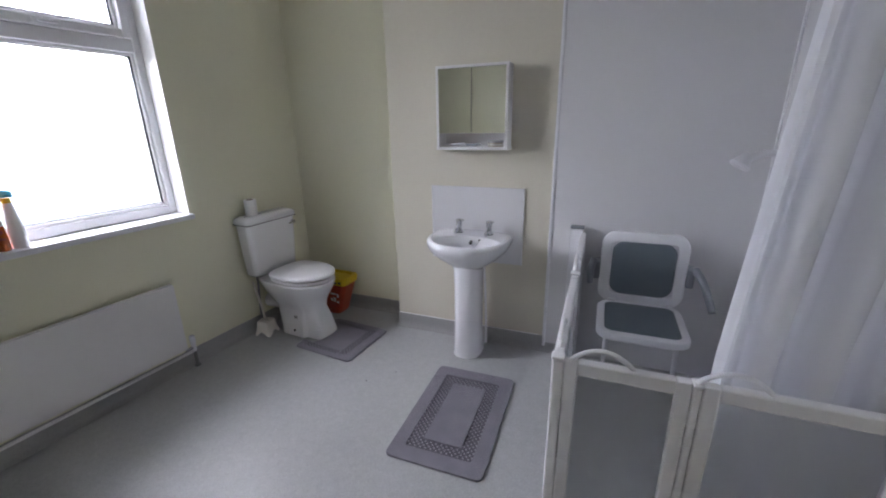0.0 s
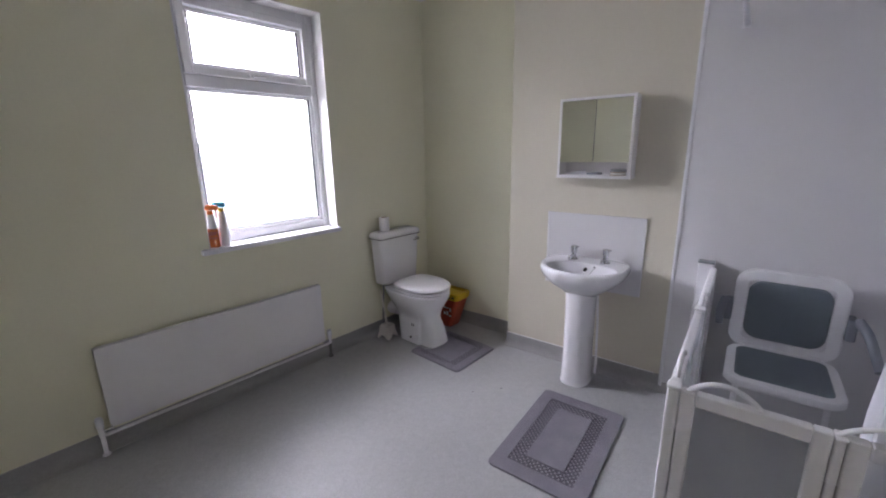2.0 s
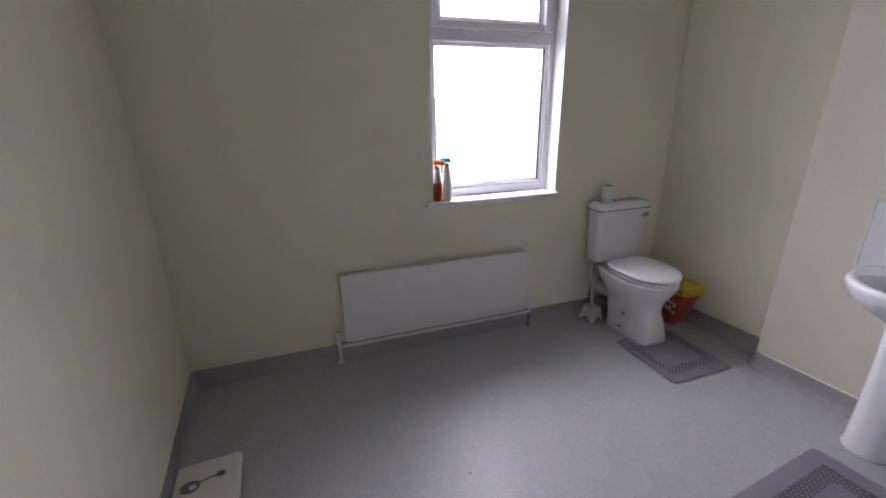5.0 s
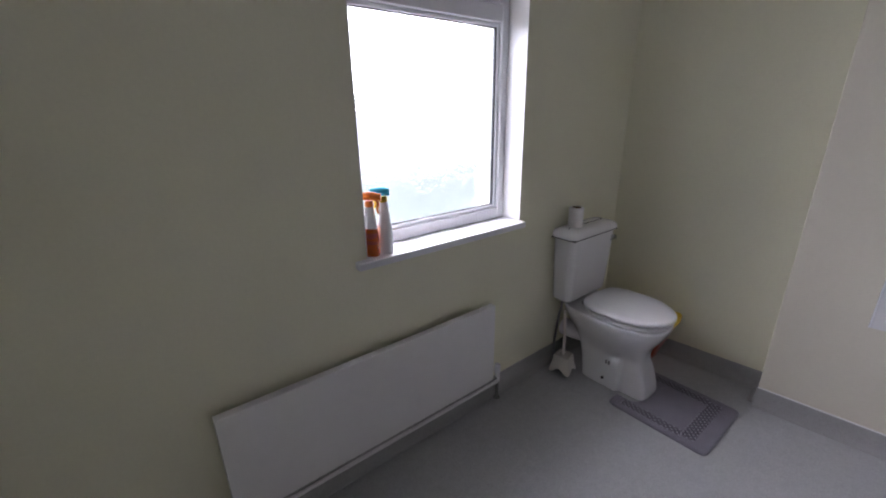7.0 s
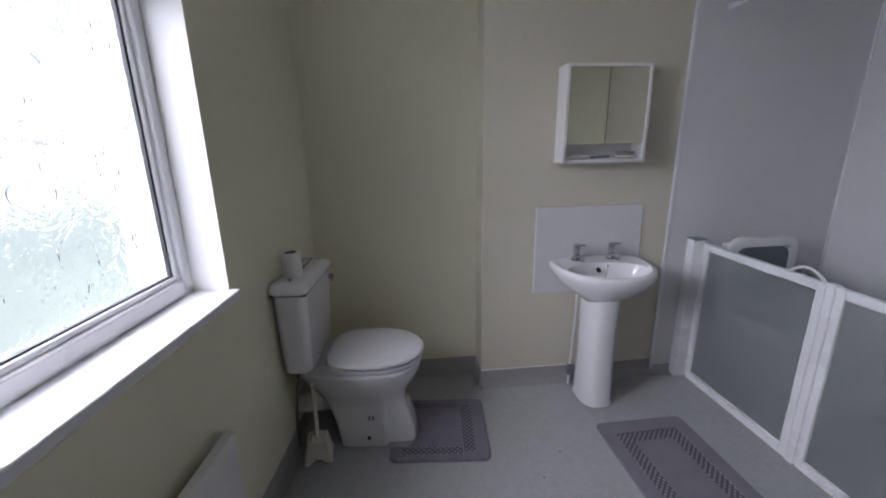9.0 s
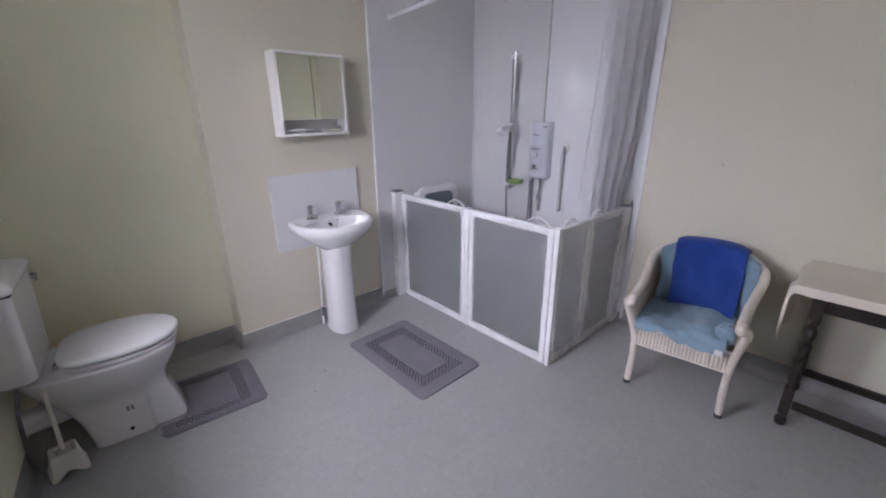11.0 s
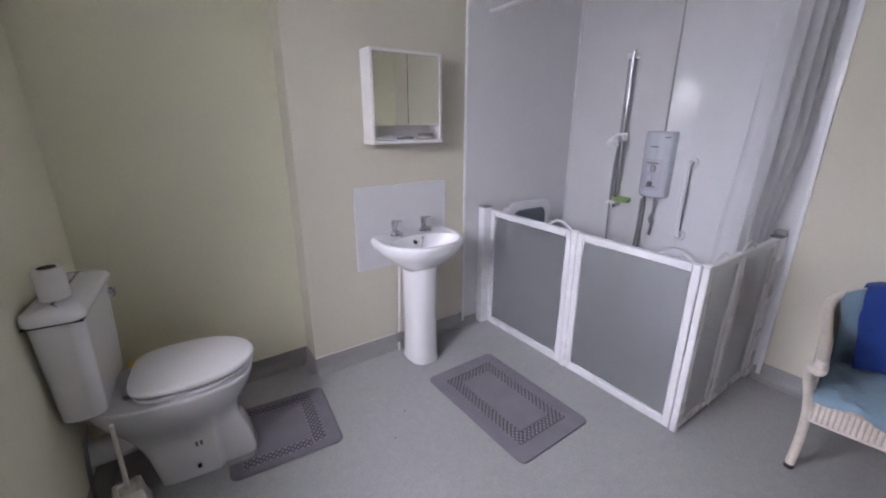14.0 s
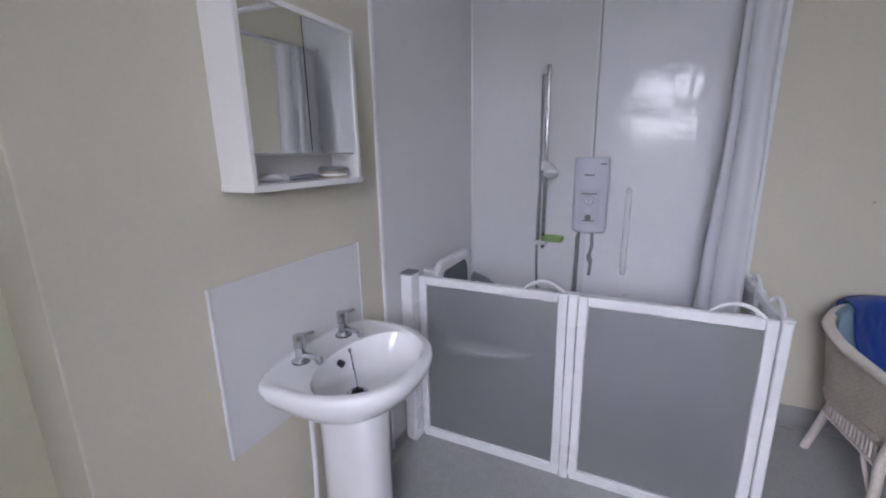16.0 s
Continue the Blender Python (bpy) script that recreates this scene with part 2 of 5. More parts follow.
DARK = surface("dark_gap", (0.03, 0.03, 0.032), 0.7, vary=0.1, grain=80)
# black for rubber parts, and for the painted shade under the toilet seat
GASKET_AND_SHADE = surface("black_gasket_and_gap_shade", (0.04, 0.042, 0.045), 0.5, vary=0.1, grain=80)
GREY_PAD = surface("blue_grey_pad", (0.155, 0.19, 0.215), 0.5, vary=0.05, grain=160, bump=0.2, bump_scale=500)
GREY_ARM = surface("grey_plastic", (0.24, 0.26, 0.29), 0.45, vary=0.05, grain=60)
UNIT = surface("silver_white_plastic", (0.63, 0.65, 0.72), 0.3, vary=0.02, grain=30, bump=0.02)
UNIT_PLATE = surface("pale_lilac_plate", (0.62, 0.62, 0.70), 0.25, vary=0.03, grain=30, bump=0.0)
HOSE = surface("grey_hose", (0.30, 0.30, 0.32), 0.35, metal=0.5, vary=0.06, grain=200, bump=0.3, bump_scale=300)
SOAP = surface("green_plastic", (0.28, 0.42, 0.16), 0.35, vary=0.06, grain=50)
OAK = surface("dark_stained_oak", (0.032, 0.022, 0.019), 0.38, vary=0.2, grain=70, blotch=12, bump=0.3, bump_scale=90)
WICKER = surface("off_white_woven_cane", (0.68, 0.60, 0.49), 0.65, vary=0.17, grain=95, blotch=7, bump=0.8, bump_scale=190, depth=0.003)
CANE = surface("off_white_painted_cane", (0.80, 0.73, 0.65), 0.55, vary=0.13, grain=85, blotch=9, bump=0.5, bump_scale=110, depth=0.002)
BLUE = fabric("royal_blue_towelling", (0.012, 0.055, 0.30), 0.05, vary=0.16, grain=180, bump=0.7)
PALE_BLUE = fabric("pale_blue_towelling", (0.24, 0.36, 0.46), 0.05, vary=0.14, grain=160, bump=0.7)
TURQUOISE = fabric("turquoise_towelling", (0.03, 0.36, 0.38), 0.05, vary=0.15, grain=160, bump=0.7)
CLOTH = fabric("cream_table_linen", (0.80, 0.74, 0.64), 0.12, vary=0.04, grain=300, bump=0.35)
CURTAIN = fabric("white_shower_curtain", (0.95, 0.955, 0.98), 0.62, vary=0.02, grain=260, bump=0.1, sheer=0.2)


def weave(mat, per_metre, strength):
    """Fine woven ribs in two directions over a cane or cloth material."""
    nt = mat.node_tree
    bsdf = nt.nodes["Principled BSDF"]
    tc = nt.nodes.new("ShaderNodeTexCoord")
    waves = []
    for axis in ("Z", "DIAGONAL"):
        w = nt.nodes.new("ShaderNodeTexWave")
        w.bands_direction = axis
        w.inputs["Scale"].default_value, w.inputs["Distortion"].default_value = per_metre * 0.3, 0.6
        nt.links.new(tc.outputs["Object"], w.inputs["Vector"])
        waves.append(w)
    both = nt.nodes.new("ShaderNodeMath")
    both.operation = "MULTIPLY"
    nt.links.new(waves[0].outputs[1], both.inputs[0])
    nt.links.new(waves[1].outputs[1], both.inputs[1])
    b = nt.nodes.new("ShaderNodeBump")
    b.inputs["Strength"].default_value, b.inputs["Distance"].default_value = strength, 0.004
    nt.links.new(both.outputs[0], b.inputs["Height"])
    old = bsdf.inputs["Normal"].links[0].from_socket if bsdf.inputs["Normal"].links else None
    if old:
        nt.links.new(old, b.inputs["Normal"])
    nt.links.new(b.outputs[0], bsdf.inputs["Normal"])
    return mat


weave(WICKER, 110, 0.9)
MAUVE = surface("mauve_grey_cotton", (0.22, 0.208, 0.245), 0.95, vary=0.16, grain=240, blotch=9, bump=0.9, bump_scale=420, depth=0.003, sheen=0.25)
MAUVE_DARK = surface("mauve_grey_cotton_weave", (0.125, 0.114, 0.138), 0.95, vary=0.10, grain=300, blotch=14, bump=0.8, bump_scale=420, depth=0.003)
MAUVE_TUFT = surface("mauve_grey_cotton_tuft", (0.33, 0.312, 0.355), 0.95, vary=0.08, grain=240, blotch=14, bump=0.8, bump_scale=420, depth=0.003, sheen=0.2)
RED = surface("red_plastic_wrap", (0.44, 0.065, 0.028), 0.35, vary=0.12, grain=30, blotch=10, bump=0.2)
YELLOW = surface("yellow_plastic", (0.72, 0.50, 0.02), 0.4, vary=0.06, grain=40)
ORANGE = surface("orange_plastic", (0.80, 0.20, 0.025), 0.3, vary=0.05, grain=40)
ORANGE_LIQUID = surface("orange_cleaner", (0.62, 0.13, 0.02), 0.12, vary=0.08, grain=20, coat=0.5)
SKY_BLUE = surface("bright_blue_plastic", (0.03, 0.52, 0.76), 0.3, vary=0.04, grain=40)
PAPER = surface("white_tissue", (0.80, 0.79, 0.78), 0.95, vary=0.03, grain=200, bump=0.4)
BROWN = surface("brown_card", (0.20, 0.13, 0.08), 0.8, vary=0.1, grain=80)
# colour raised so the far ground washes out to white like glare
BRIGHT_GROUND = surface("ground_painted_bright", (0.55, 0.55, 0.53), 0.9, vary=0.1, grain=6, blotch=0.4)
GRASS = surface("mossy_lawn", (0.28, 0.32, 0.25), 0.9, vary=0.28, grain=3, blotch=0.5)
PRINT = surface("dark_print", (0.05, 0.05, 0.06), 0.5, vary=0.05)
PALE_GREY = surface("pale_grey_plastic", (0.45, 0.44, 0.43), 0.5, vary=0.05)
GREY_PRINT = surface("grey_print", (0.16, 0.155, 0.16), 0.5, vary=0.08)
FROST = clear("frosted_grey_acrylic", (0.85, 0.87, 0.885), 0.38, 1.2, through_light=0.88)
OBSCURE = clear("patterned_obscure_glass", (0.96, 0.98, 0.97), 0.06, 1.2, 0.32, 16.0)


# ---- the room ----
FAR, ALCOVE, RIGHT, BACK, TOP = 3.005, 3.17, 2.93, 0.09, 2.5
BREAST = 0.93


def structure(name, bm, material, label, m=None, smooth=False, category=""):
    return tagged(part(name, bm, material, None, "", smooth, m), label, category, "", "structure")


structure("floor", box(-0.8, 3.3, -0.2, 3.6, -0.12, 0.0), VINYL, "speckled light grey safety vinyl floor, slightly shiny", category="floor")
structure("ceiling", box(-0.8, 3.3, -0.2, 3.6, TOP, TOP + 0.1), CEILING, "plain white painted ceiling", category="ceiling")
structure("wall_north", box(-0.6, 3.2, ALCOVE, ALCOVE + 0.2, 0, TOP), CREAM, "cream painted plaster wall of the alcove", category="wall")
structure("chimney_breast", box(BREAST, RIGHT + 0.1, FAR, ALCOVE, 0, TOP, 0.004), CREAM_DARKER, "cream painted chimney breast behind the basin", smooth=True, category="wall")
structure("wall_east", box(RIGHT, RIGHT + 0.2, -0.2, FAR, 0, TOP), CREAM_DARKER, "cream painted wall behind the chair", category="wall")

U0, U1, SILL, HEAD = 1.48, 2.30, 0.905, 2.245
bm = box(-0.3, 0, -0.3, U0, 0, TOP)
box(-0.3, 0, U1, 3.6, 0, TOP, bm=bm)
box(-0.3, 0, U0, U1, 0, SILL - 0.031, bm=bm)
box(-0.3, 0, U0, U1, HEAD, TOP, bm=bm)
structure("wall_west", bm, CREAM, "cream painted outer wall with the window", WIN, category="wall")
# white painted lining of the window opening
lining = structure("window_lining", box(-0.11, 0.001, U1 - 0.004, U1 + 0.0, SILL, HEAD), GLOSS, "white painted reveal round the window", WIN, category="trim")
part("lining_side", box(-0.11, 0.001, U0, U0 + 0.004, SILL, HEAD), GLOSS, lining)
part("lining_head", box(-0.11, 0.001, U0 + 0.004, U1 - 0.004, HEAD - 0.004, HEAD), GLOSS, lining)

# south wall with its door
D0, D1, DH = 1.29, 2.06, 1.98
bm = box(-0.6, D0, BACK - 0.14, BACK, 0, TOP)
box(D1, 3.2, BACK - 0.14, BACK, 0, TOP, bm=bm)
box(D0, D1, BACK - 0.14, BACK, DH, TOP, bm=bm)
structure("wall_south", bm, CREAM, "cream painted wall with the door", category="wall")
door = structure("door_1", box(D0 + 0.005, D1 - 0.005, BACK - 0.09, BACK - 0.05, 0.005, DH - 0.004, 0.003), GLOSS, "white painted panel door, closed", smooth=True, category="door")
for i, (z0, z1) in enumerate(((0.2, 0.85), (1.02, 1.82))):
    for x0 in (D0 + 0.1, D0 + 0.43):
        part("door_panel", box(x0, x0 + 0.24, BACK - 0.055, BACK - 0.042, z0, z1, 0.006), GLOSS, door)
handle = part("door_handle", tube(curve([(D0 + 0.06, BACK - 0.05, 1.0), (D0 + 0.06, BACK - 0.005, 1.0), (D0 + 0.09, BACK, 1.0), (D0 + 0.17, BACK, 1.0)]), 0.008), CHROME, door, "chrome lever handle")
arch = structure("door_trim", box(D0 - 0.06, D0, BACK, BACK + 0.018, 0, DH + 0.06, 0.004), GLOSS, "white painted door architrave", smooth=True, category="trim")
part("trim_side", box(D1, D1 + 0.06, BACK, BACK + 0.018, 0, DH + 0.06, 0.004), GLOSS, arch)
part("trim_head", box(D0 + 0.001, D1 - 0.001, BACK, BACK + 0.018, DH, DH + 0.06, 0.004), GLOSS, arch)


def cove(length, h=0.092):
    """Coved vinyl skirting along x, its back at y = 0, rising from the floor."""
    prof = [(0.0, 0.0), (0.042, 0.0), (0.041, 0.003), (0.028, 0.007), (0.016, 0.017), (0.009, 0.03), (0.006, 0.05), (0.005, h - 0.004), (0.003, h), (0.0, h)]
    return loft([[(x, -d, z) for d, z in prof] for x in (0, length)])


skirts = [
    (Matrix.Translation((-0.1, ALCOVE, 0)), BREAST + 0.1),
    (Matrix.Translation((BREAST, FAR, 0)), 1.19),
    (pose(RIGHT, 1.62, 0, 0, 0, -90), 1.53),
    (pose(D0 - 0.06, BACK, 0, 0, 0, 180), D0 - 0.06 + 0.26),
    (pose(RIGHT, BACK, 0, 0, 0, 180), RIGHT - D1 - 0.06),
    (WIN @ pose(0, 0.0, 0, 0, 0, 90), 3.25),
]
for m, length in skirts:
    tagged(part("baseboard", cove(length), COVE, None, "", True, m), "grey vinyl skirting coved up from the floor", "skirting", "coved skirting", "structure")
bm = loft([[(BREAST - d, y, z) for d, z in ((0, 0), (0.03, 0), (0.012, 0.012), (0.006, 0.04), (0.005, 0.09), (0, 0.092))] for y in (FAR - 0.006, ALCOVE)])
tagged(part("baseboard", bm, COVE), "grey vinyl skirting coved up from the floor", "skirting", "coved skirting", "structure")
bm = loft([[(BREAST + x, FAR - 0.0065 - 0.001, z) for x, z in ((0.0, 0.0965), (0.98, 0.0965), (0.98, 0.0925), (0.0, 0.0925))], [(BREAST + x, FAR, z) for x, z in ((0.0, 0.0965), (0.98, 0.0965), (0.98, 0.0925), (0.0, 0.0925))]])
tagged(part("trim", bm, GLOSS), "thin white sealant line along the skirting", "trim", "", "structure")

# ground outside; its pale colour stands in for blown-out daylight beyond the lawn
structure("ground", box(-3000, -0.9, -3000, 3000, -0.5, -0.45), BRIGHT_GROUND, "ground outside the window, daylight glare painted in as a pale colour", category="ground")
structure("lawn", box(-10.0, -1.6, -20, 36, -0.452, -0.43, 0.008), GRASS, "mossy green lawn outside the window", category="lawn")

# ---- window ----
win = structure("window_1", box(-0.165, -0.11, U0, U0 + 0.045, SILL, HEAD, 0.006), UPVC, "white plastic window with patterned obscure glass", WIN, True, "window")
F0, F1, BAR = U0 + 0.045, U1 - 0.04, 1.795
part("window_frame", box(-0.165, -0.11, F1, U1, SILL, HEAD, 0.006), UPVC, win)
part("window_frame", box(-0.165, -0.11, F0, F1, HEAD - 0.05, HEAD, 0.006), UPVC, win)
part("window_frame", box(-0.165, -0.11, F0, F1, SILL, SILL + 0.05, 0.006), UPVC, win)
part("transom", box(-0.165, -0.108, F0, F1, BAR - 0.035, BAR + 0.03, 0.006), UPVC, win)
# opening top light with its own frame
ta, tb = BAR + 0.03, HEAD - 0.05
for b in ((F0, F0 + 0.042, ta, tb), (F1 - 0.042, F1, ta, tb), (F0 + 0.042, F1 - 0.042, tb - 0.042, tb), (F0 + 0.042, F1 - 0.042, ta, ta + 0.042)):
    part("top_light_frame", box(-0.158, -0.094, b[0], b[1], b[2], b[3], 0.007), UPVC, win)
# glazing beads and gaskets
for (y0, y1, z0, z1) in ((F0, F1, SILL + 0.05, BAR - 0.035), (F0 + 0.042, F1 - 0.042, ta + 0.042, tb - 0.042)):
    for b in ((y0, y0 + 0.016, z0, z1), (y1 - 0.016, y1, z0, z1), (y0 + 0.016, y1 - 0.016, z0, z0 + 0.016), (y0 + 0.016, y1 - 0.016, z1 - 0.016, z1)):
        part("glazing_bead", box(-0.145, -0.122, *b, 0.004), UPVC, win)
    g = 0.016
    gk = 0.009
    for b in ((y0 + g, y0 + g + gk, z0 + g, z1 - g), (y1 - g - gk, y1 - g, z0 + g, z1 - g), (y0 + g, y1 - g, z0 + g, z0 + g + 0.005), (y0 + g, y1 - g, z1 - g - 0.004, z1 - g)):
        part("gasket", box(-0.143, -0.131, *b), GASKET_AND_SHADE, win, "black rubber gasket", False)
    pane = part("pane", box(-0.142, -0.137, y0 + 0.004, y1 - 0.004, z0 + 0.004, z1 - 0.004), OBSCURE, win, "rippled obscure glass pane", False)
    pane.visible_shadow = False
mid = (F0 + F1) / 2
bm = box(-0.094, -0.086, mid - 0.03, mid + 0.03, ta + 0.006, ta + 0.03, 0.003)
box(-0.086, -0.072, mid - 0.012, mid + 0.06, ta + 0.012, ta + 0.024, 0.004, bm)
part("window_handle", bm, UPVC, win, "white plastic window handle")
structure("window_sill", box(-0.30, 0.032, U0 - 0.045, U1 + 0.012, SILL - 0.03, SILL, 0.006), UPVC, "white window board projecting from the wall", WIN, True, "sill")


# ---- wall lining of the shower ----
EDGE, TILE_EDGE, JOINT = 1.95, 1.60, 2.33
panel = structure("shower_wall_panel", box(EDGE, RIGHT, FAR - 0.006, FAR, 0.0, 2.4), PANEL, "glossy white plastic shower wall panel", category="wall panel")
panel2 = structure("shower_wall_panel", box(RIGHT - 0.006, RIGHT, JOINT, FAR - 0.006, 0.0, 2.4), PANEL, "glossy white plastic shower wall panel", category="wall panel")
structure("trim", box(EDGE - 0.012, EDGE + 0.006, FAR - 0.011, FAR, 0.0, 2.4, 0.003), UPVC, "white plastic edge strip of the shower panel", smooth=True, category="trim")
structure("trim", box(RIGHT - 0.016, RIGHT - 0.006, FAR - 0.016, FAR - 0.006, 0.0, 2.4, 0.003), UPVC, "white plastic corner strip in the shower", smooth=True, category="trim")
structure("trim", box(RIGHT - 0.013, RIGHT, TILE_EDGE - 0.02, TILE_EDGE, 0.0, 2.4, 0.003), UPVC, "white plastic edge strip beside the tiles", smooth=True, category="trim")

# ---- shower gates ----
GX, GY, GH = 2.13, 1.648, 0.80


def gate(name, length, arc):
    """A half-height door along x from 0 to length, in the plane y = 0."""
    g = thing(name, Matrix(), "half-height shower door, white frame with frosted grey panel", "shower door", "half-height shower doors")
    t = 0.014
    part("stile", box(0, 0.034, -t, t, 0.02, GH, 0.005), UPVC, g)
    part("stile", box(length - 0.034, length, -t, t, 0.02, GH, 0.005), UPVC, g)
    part("top_rail", box(0.034, length - 0.034, -t, t, GH - 0.038, GH, 0.005), UPVC, g)
    part("bottom_rail", box(0.034, length - 0.034, -t, t, 0.02, 0.05, 0.005), UPVC, g)
    part("panel", box(0.03, length - 0.03, -0.003, 0.003, 0.045, GH - 0.034), FROST, g, "frosted grey acrylic panel", False)
    part("seal", box(0.004, length - 0.004, -0.006, 0.006, 0.0, 0.021), UPVC, g, "white rubber floor seal", False)
    a = arc
    part("handle", tube(curve([(a - 0.075, 0, GH - 0.004), (a - 0.06, 0, GH + 0.012), (a - 0.03, 0, GH + 0.03), (a, 0, GH + 0.036), (a + 0.03, 0, GH + 0.03), (a + 0.06, 0, GH + 0.012), (a + 0.075, 0, GH - 0.004)], 4), 0.0065, 8), UPVC, g, "white curved grab handle")
    return g


gate("shower_door", 0.635, 0.615 - 0.07).matrix_basis = pose(GX, 2.935, 0, 0, 0, -90)
gate("shower_door", 0.595, 0.595 - 0.11).matrix_basis = pose(GX, 2.262, 0, 0, 0, -90)
gate("shower_door", 0.29, 0.09).matrix_basis = pose(GX + 0.016, GY, 0)
gate("shower_door", 0.385, 0.06).matrix_basis = pose(GX + 0.328, GY - 0.002, 0)


def post(name, m, w, d, h, label):
    p = thing(name, m, label, "post", "shower door posts")
    part("column", box(-w / 2, w / 2, -d / 2, d / 2, 0, h, 0.006), UPVC, p)
    part("cap", box(-w / 2 - 0.002, w / 2 + 0.002, -d / 2 - 0.002, d / 2 + 0.002, h, h + 0.01, 0.004), GREY_ARM if "wall" in label else UPVC, p)
    return p


post("door_post", Matrix.Translation((GX - 0.035, 2.966, 0)), 0.07, 0.056, 0.815, "white wall post of the shower doors")
post("door_post", Matrix.Translation((GX, 2.281, 0)), 0.032, 0.034, 0.795, "white hinge post between two shower doors")
post("door_post", Matrix.Translation((GX, GY, 0)), 0.03, 0.03, 0.797, "white corner post of the shower doors")
post("door_post", Matrix.Translation((GX + 0.317, GY, 0)), 0.018, 0.032, 0.79, "white hinge post between two shower doors")
wp = post("door_post", Matrix.Translation((RIGHT - 0.0415, GY, 0)), 0.078, 0.05, 0.80, "white wall post of the shower doors")
part("bracket", box(-0.012, 0.012, -0.03, 0.02, 0.812, 0.838, 0.006), PALE_GREY, wp, "grey plastic wall bracket")

# ---- curtain rail and curtain ----
RZ = 1.965
END = Vector((RIGHT - 0.006, 1.668, 0.03))
rail = thing("curtain_rail", Matrix.Translation((2.115, FAR - 0.006, RZ)), "white angled shower curtain rail fixed to two walls", "curtain rail")
stop = END - Vector((2.115, FAR - 0.006, 0))
pts = [(0, 0, -0.025), (0, -0.6, 0.005), (0, -1.22, 0.03)] + [tuple(q) for q in curve([(0.004, -1.27, 0.031), (0.02, -1.31, 0.032), (0.05, -1.335, 0.032), (0.10, -1.335, 0.032)], 4)] + [(stop.x, stop.y, 0.03)]
part("bar", tube(pts, 0.0125, 12), UPVC, rail)
part("flange", box(-0.016, 0.016, -0.006, 0, -0.041, -0.009, 0.002), UPVC, rail)
part("flange", box(stop.x - 0.008, stop.x, stop.y - 0.03, stop.y + 0.03, 0.0, 0.06, 0.002), UPVC, rail)
part("ceiling_strut", tube([(0.03, -1.32, 0.03), (0.03, -1.32, TOP - RZ)], 0.008, 8), UPVC, rail)

curt = thing("shower_curtain", Matrix.Translation((2.68, 1.78, 0.10)), "white translucent shower curtain bunched by the wall", "curtain")


def drape(u, v):
    """Deep soft pleats gathered towards the wall, looser at the foot."""
    a = Vector((2.556 - 0.11 * min(v, 0.62), 1.686))
    b = Vector((2.912, 1.632 + 0.05 * max(0.0, min(1.0, (v - 0.4) / 0.18))))
    p = a + (b - a) * u
    deep = (0.15 + 0.065 * v) * min(1.0, 0.25 + 3.0 * u) * (1 - 0.72 * u)
    turn = 2 * math.pi * (4.0 * u + 0.10 * math.sin(6 * u)) + 0.5 * math.sin(2.4 * v)
    off = deep * (0.5 - 0.5 * math.cos(turn)) + 0.010 * math.sin(u * 47 + 3.1 * v) * u * (1 - u) * 4
    return (min(p.x + 0.016 * math.sin(2 * turn), RIGHT - 0.02) - 2.68, max(p.y + off, 1.632 + 0.042 * max(0.0, min(1.0, (v - 0.4) / 0.18))) - 1.78, (RZ + 0.005) * (1 - v) - 0.10 * (1 - v))


part("cloth", sheet(190, 26, drape, 0.002), CURTAIN, curt)
for i in range(9):
    u = 0.03 + i / 8 * 0.94
    x, y, _ = drape(u, 0)
    y = END.y - 1.78
    ring = [(x, y + 0.024 * math.cos(a), RZ + 0.03 - 0.10 - 0.008 + 0.024 * math.sin(a)) for a in [2 * math.pi * k / 14 for k in range(15)]]
    part("ring", tube(ring, 0.002, 6), UPVC, curt)

# ---- shower fittings ----
def wall_bar(name, p, q, r, out, label, category, group=""):
    """A grab bar between two points on the east wall."""
    g = thing(name, Matrix.Translation(p), label, category, group)
    a, b = Vector((0, 0, 0)), Vector(q) - Vector(p)
    d = b.normalized()
    part("bar", tube(curve([a, a + Vector((-out * 0.6, 0, 0)), a + Vector((-out, 0, 0)) + d * 0.03, (a + b) / 2 + Vector((-out, 0, 0)), b + Vector((-out, 0, 0)) - d * 0.03, b + Vector((-out * 0.6, 0, 0)), b], 5), r, 12), UPVC, g)
    for e in (a, b):
        part("flange", tube([e + Vector((0, 0, 0)), e + Vector((-0.012, 0, 0))], 0.034, 18), UPVC, g)
    return g


wall_bar("grab_bar", (RIGHT - 0.006, 2.13, 1.12), (RIGHT - 0.006, 2.13, 0.69), 0.014, 0.05, "white plastic upright grab bar on the tiles", "grab bar", "grab bars")
wall_bar("grab_bar", (RIGHT - 0.006, 2.56, 0.545), (RIGHT - 0.006, 2.10, 0.545), 0.014, 0.05, "white plastic level grab bar on the shower wall", "grab bar", "grab bars")

riser = thing("shower_riser", Matrix.Translation((RIGHT - 0.006, 2.55, 0.80)), "chrome riser rail with hand shower and hose", "shower")
part("rail", tube([(-0.055, 0, 0), (-0.055, 0, 0.955)], 0.0105, 14), CHROME, riser)
part("rail", tube([(-0.04, 0.03, 0.02), (-0.04, 0.03, 0.93)], 0.008, 12), DULL_METAL, riser, "second dull metal rail")
for z in (0.02, 0.925):
    part("bracket", box(-0.06, 0, -0.012, 0.042, z - 0.014, z + 0.014, 0.004), UPVC, riser)
part("slider", box(-0.085, -0.03, -0.02, 0.02, 0.425, 0.475, 0.008), PLASTIC, riser, "white plastic slider")
hd = curve([(-0.07, 0, 0.425), (-0.105, -0.012, 0.444), (-0.15, -0.03, 0.458), (-0.20, -0.047, 0.455), (-0.245, -0.06, 0.435), (-0.27, -0.068, 0.415)], 5)
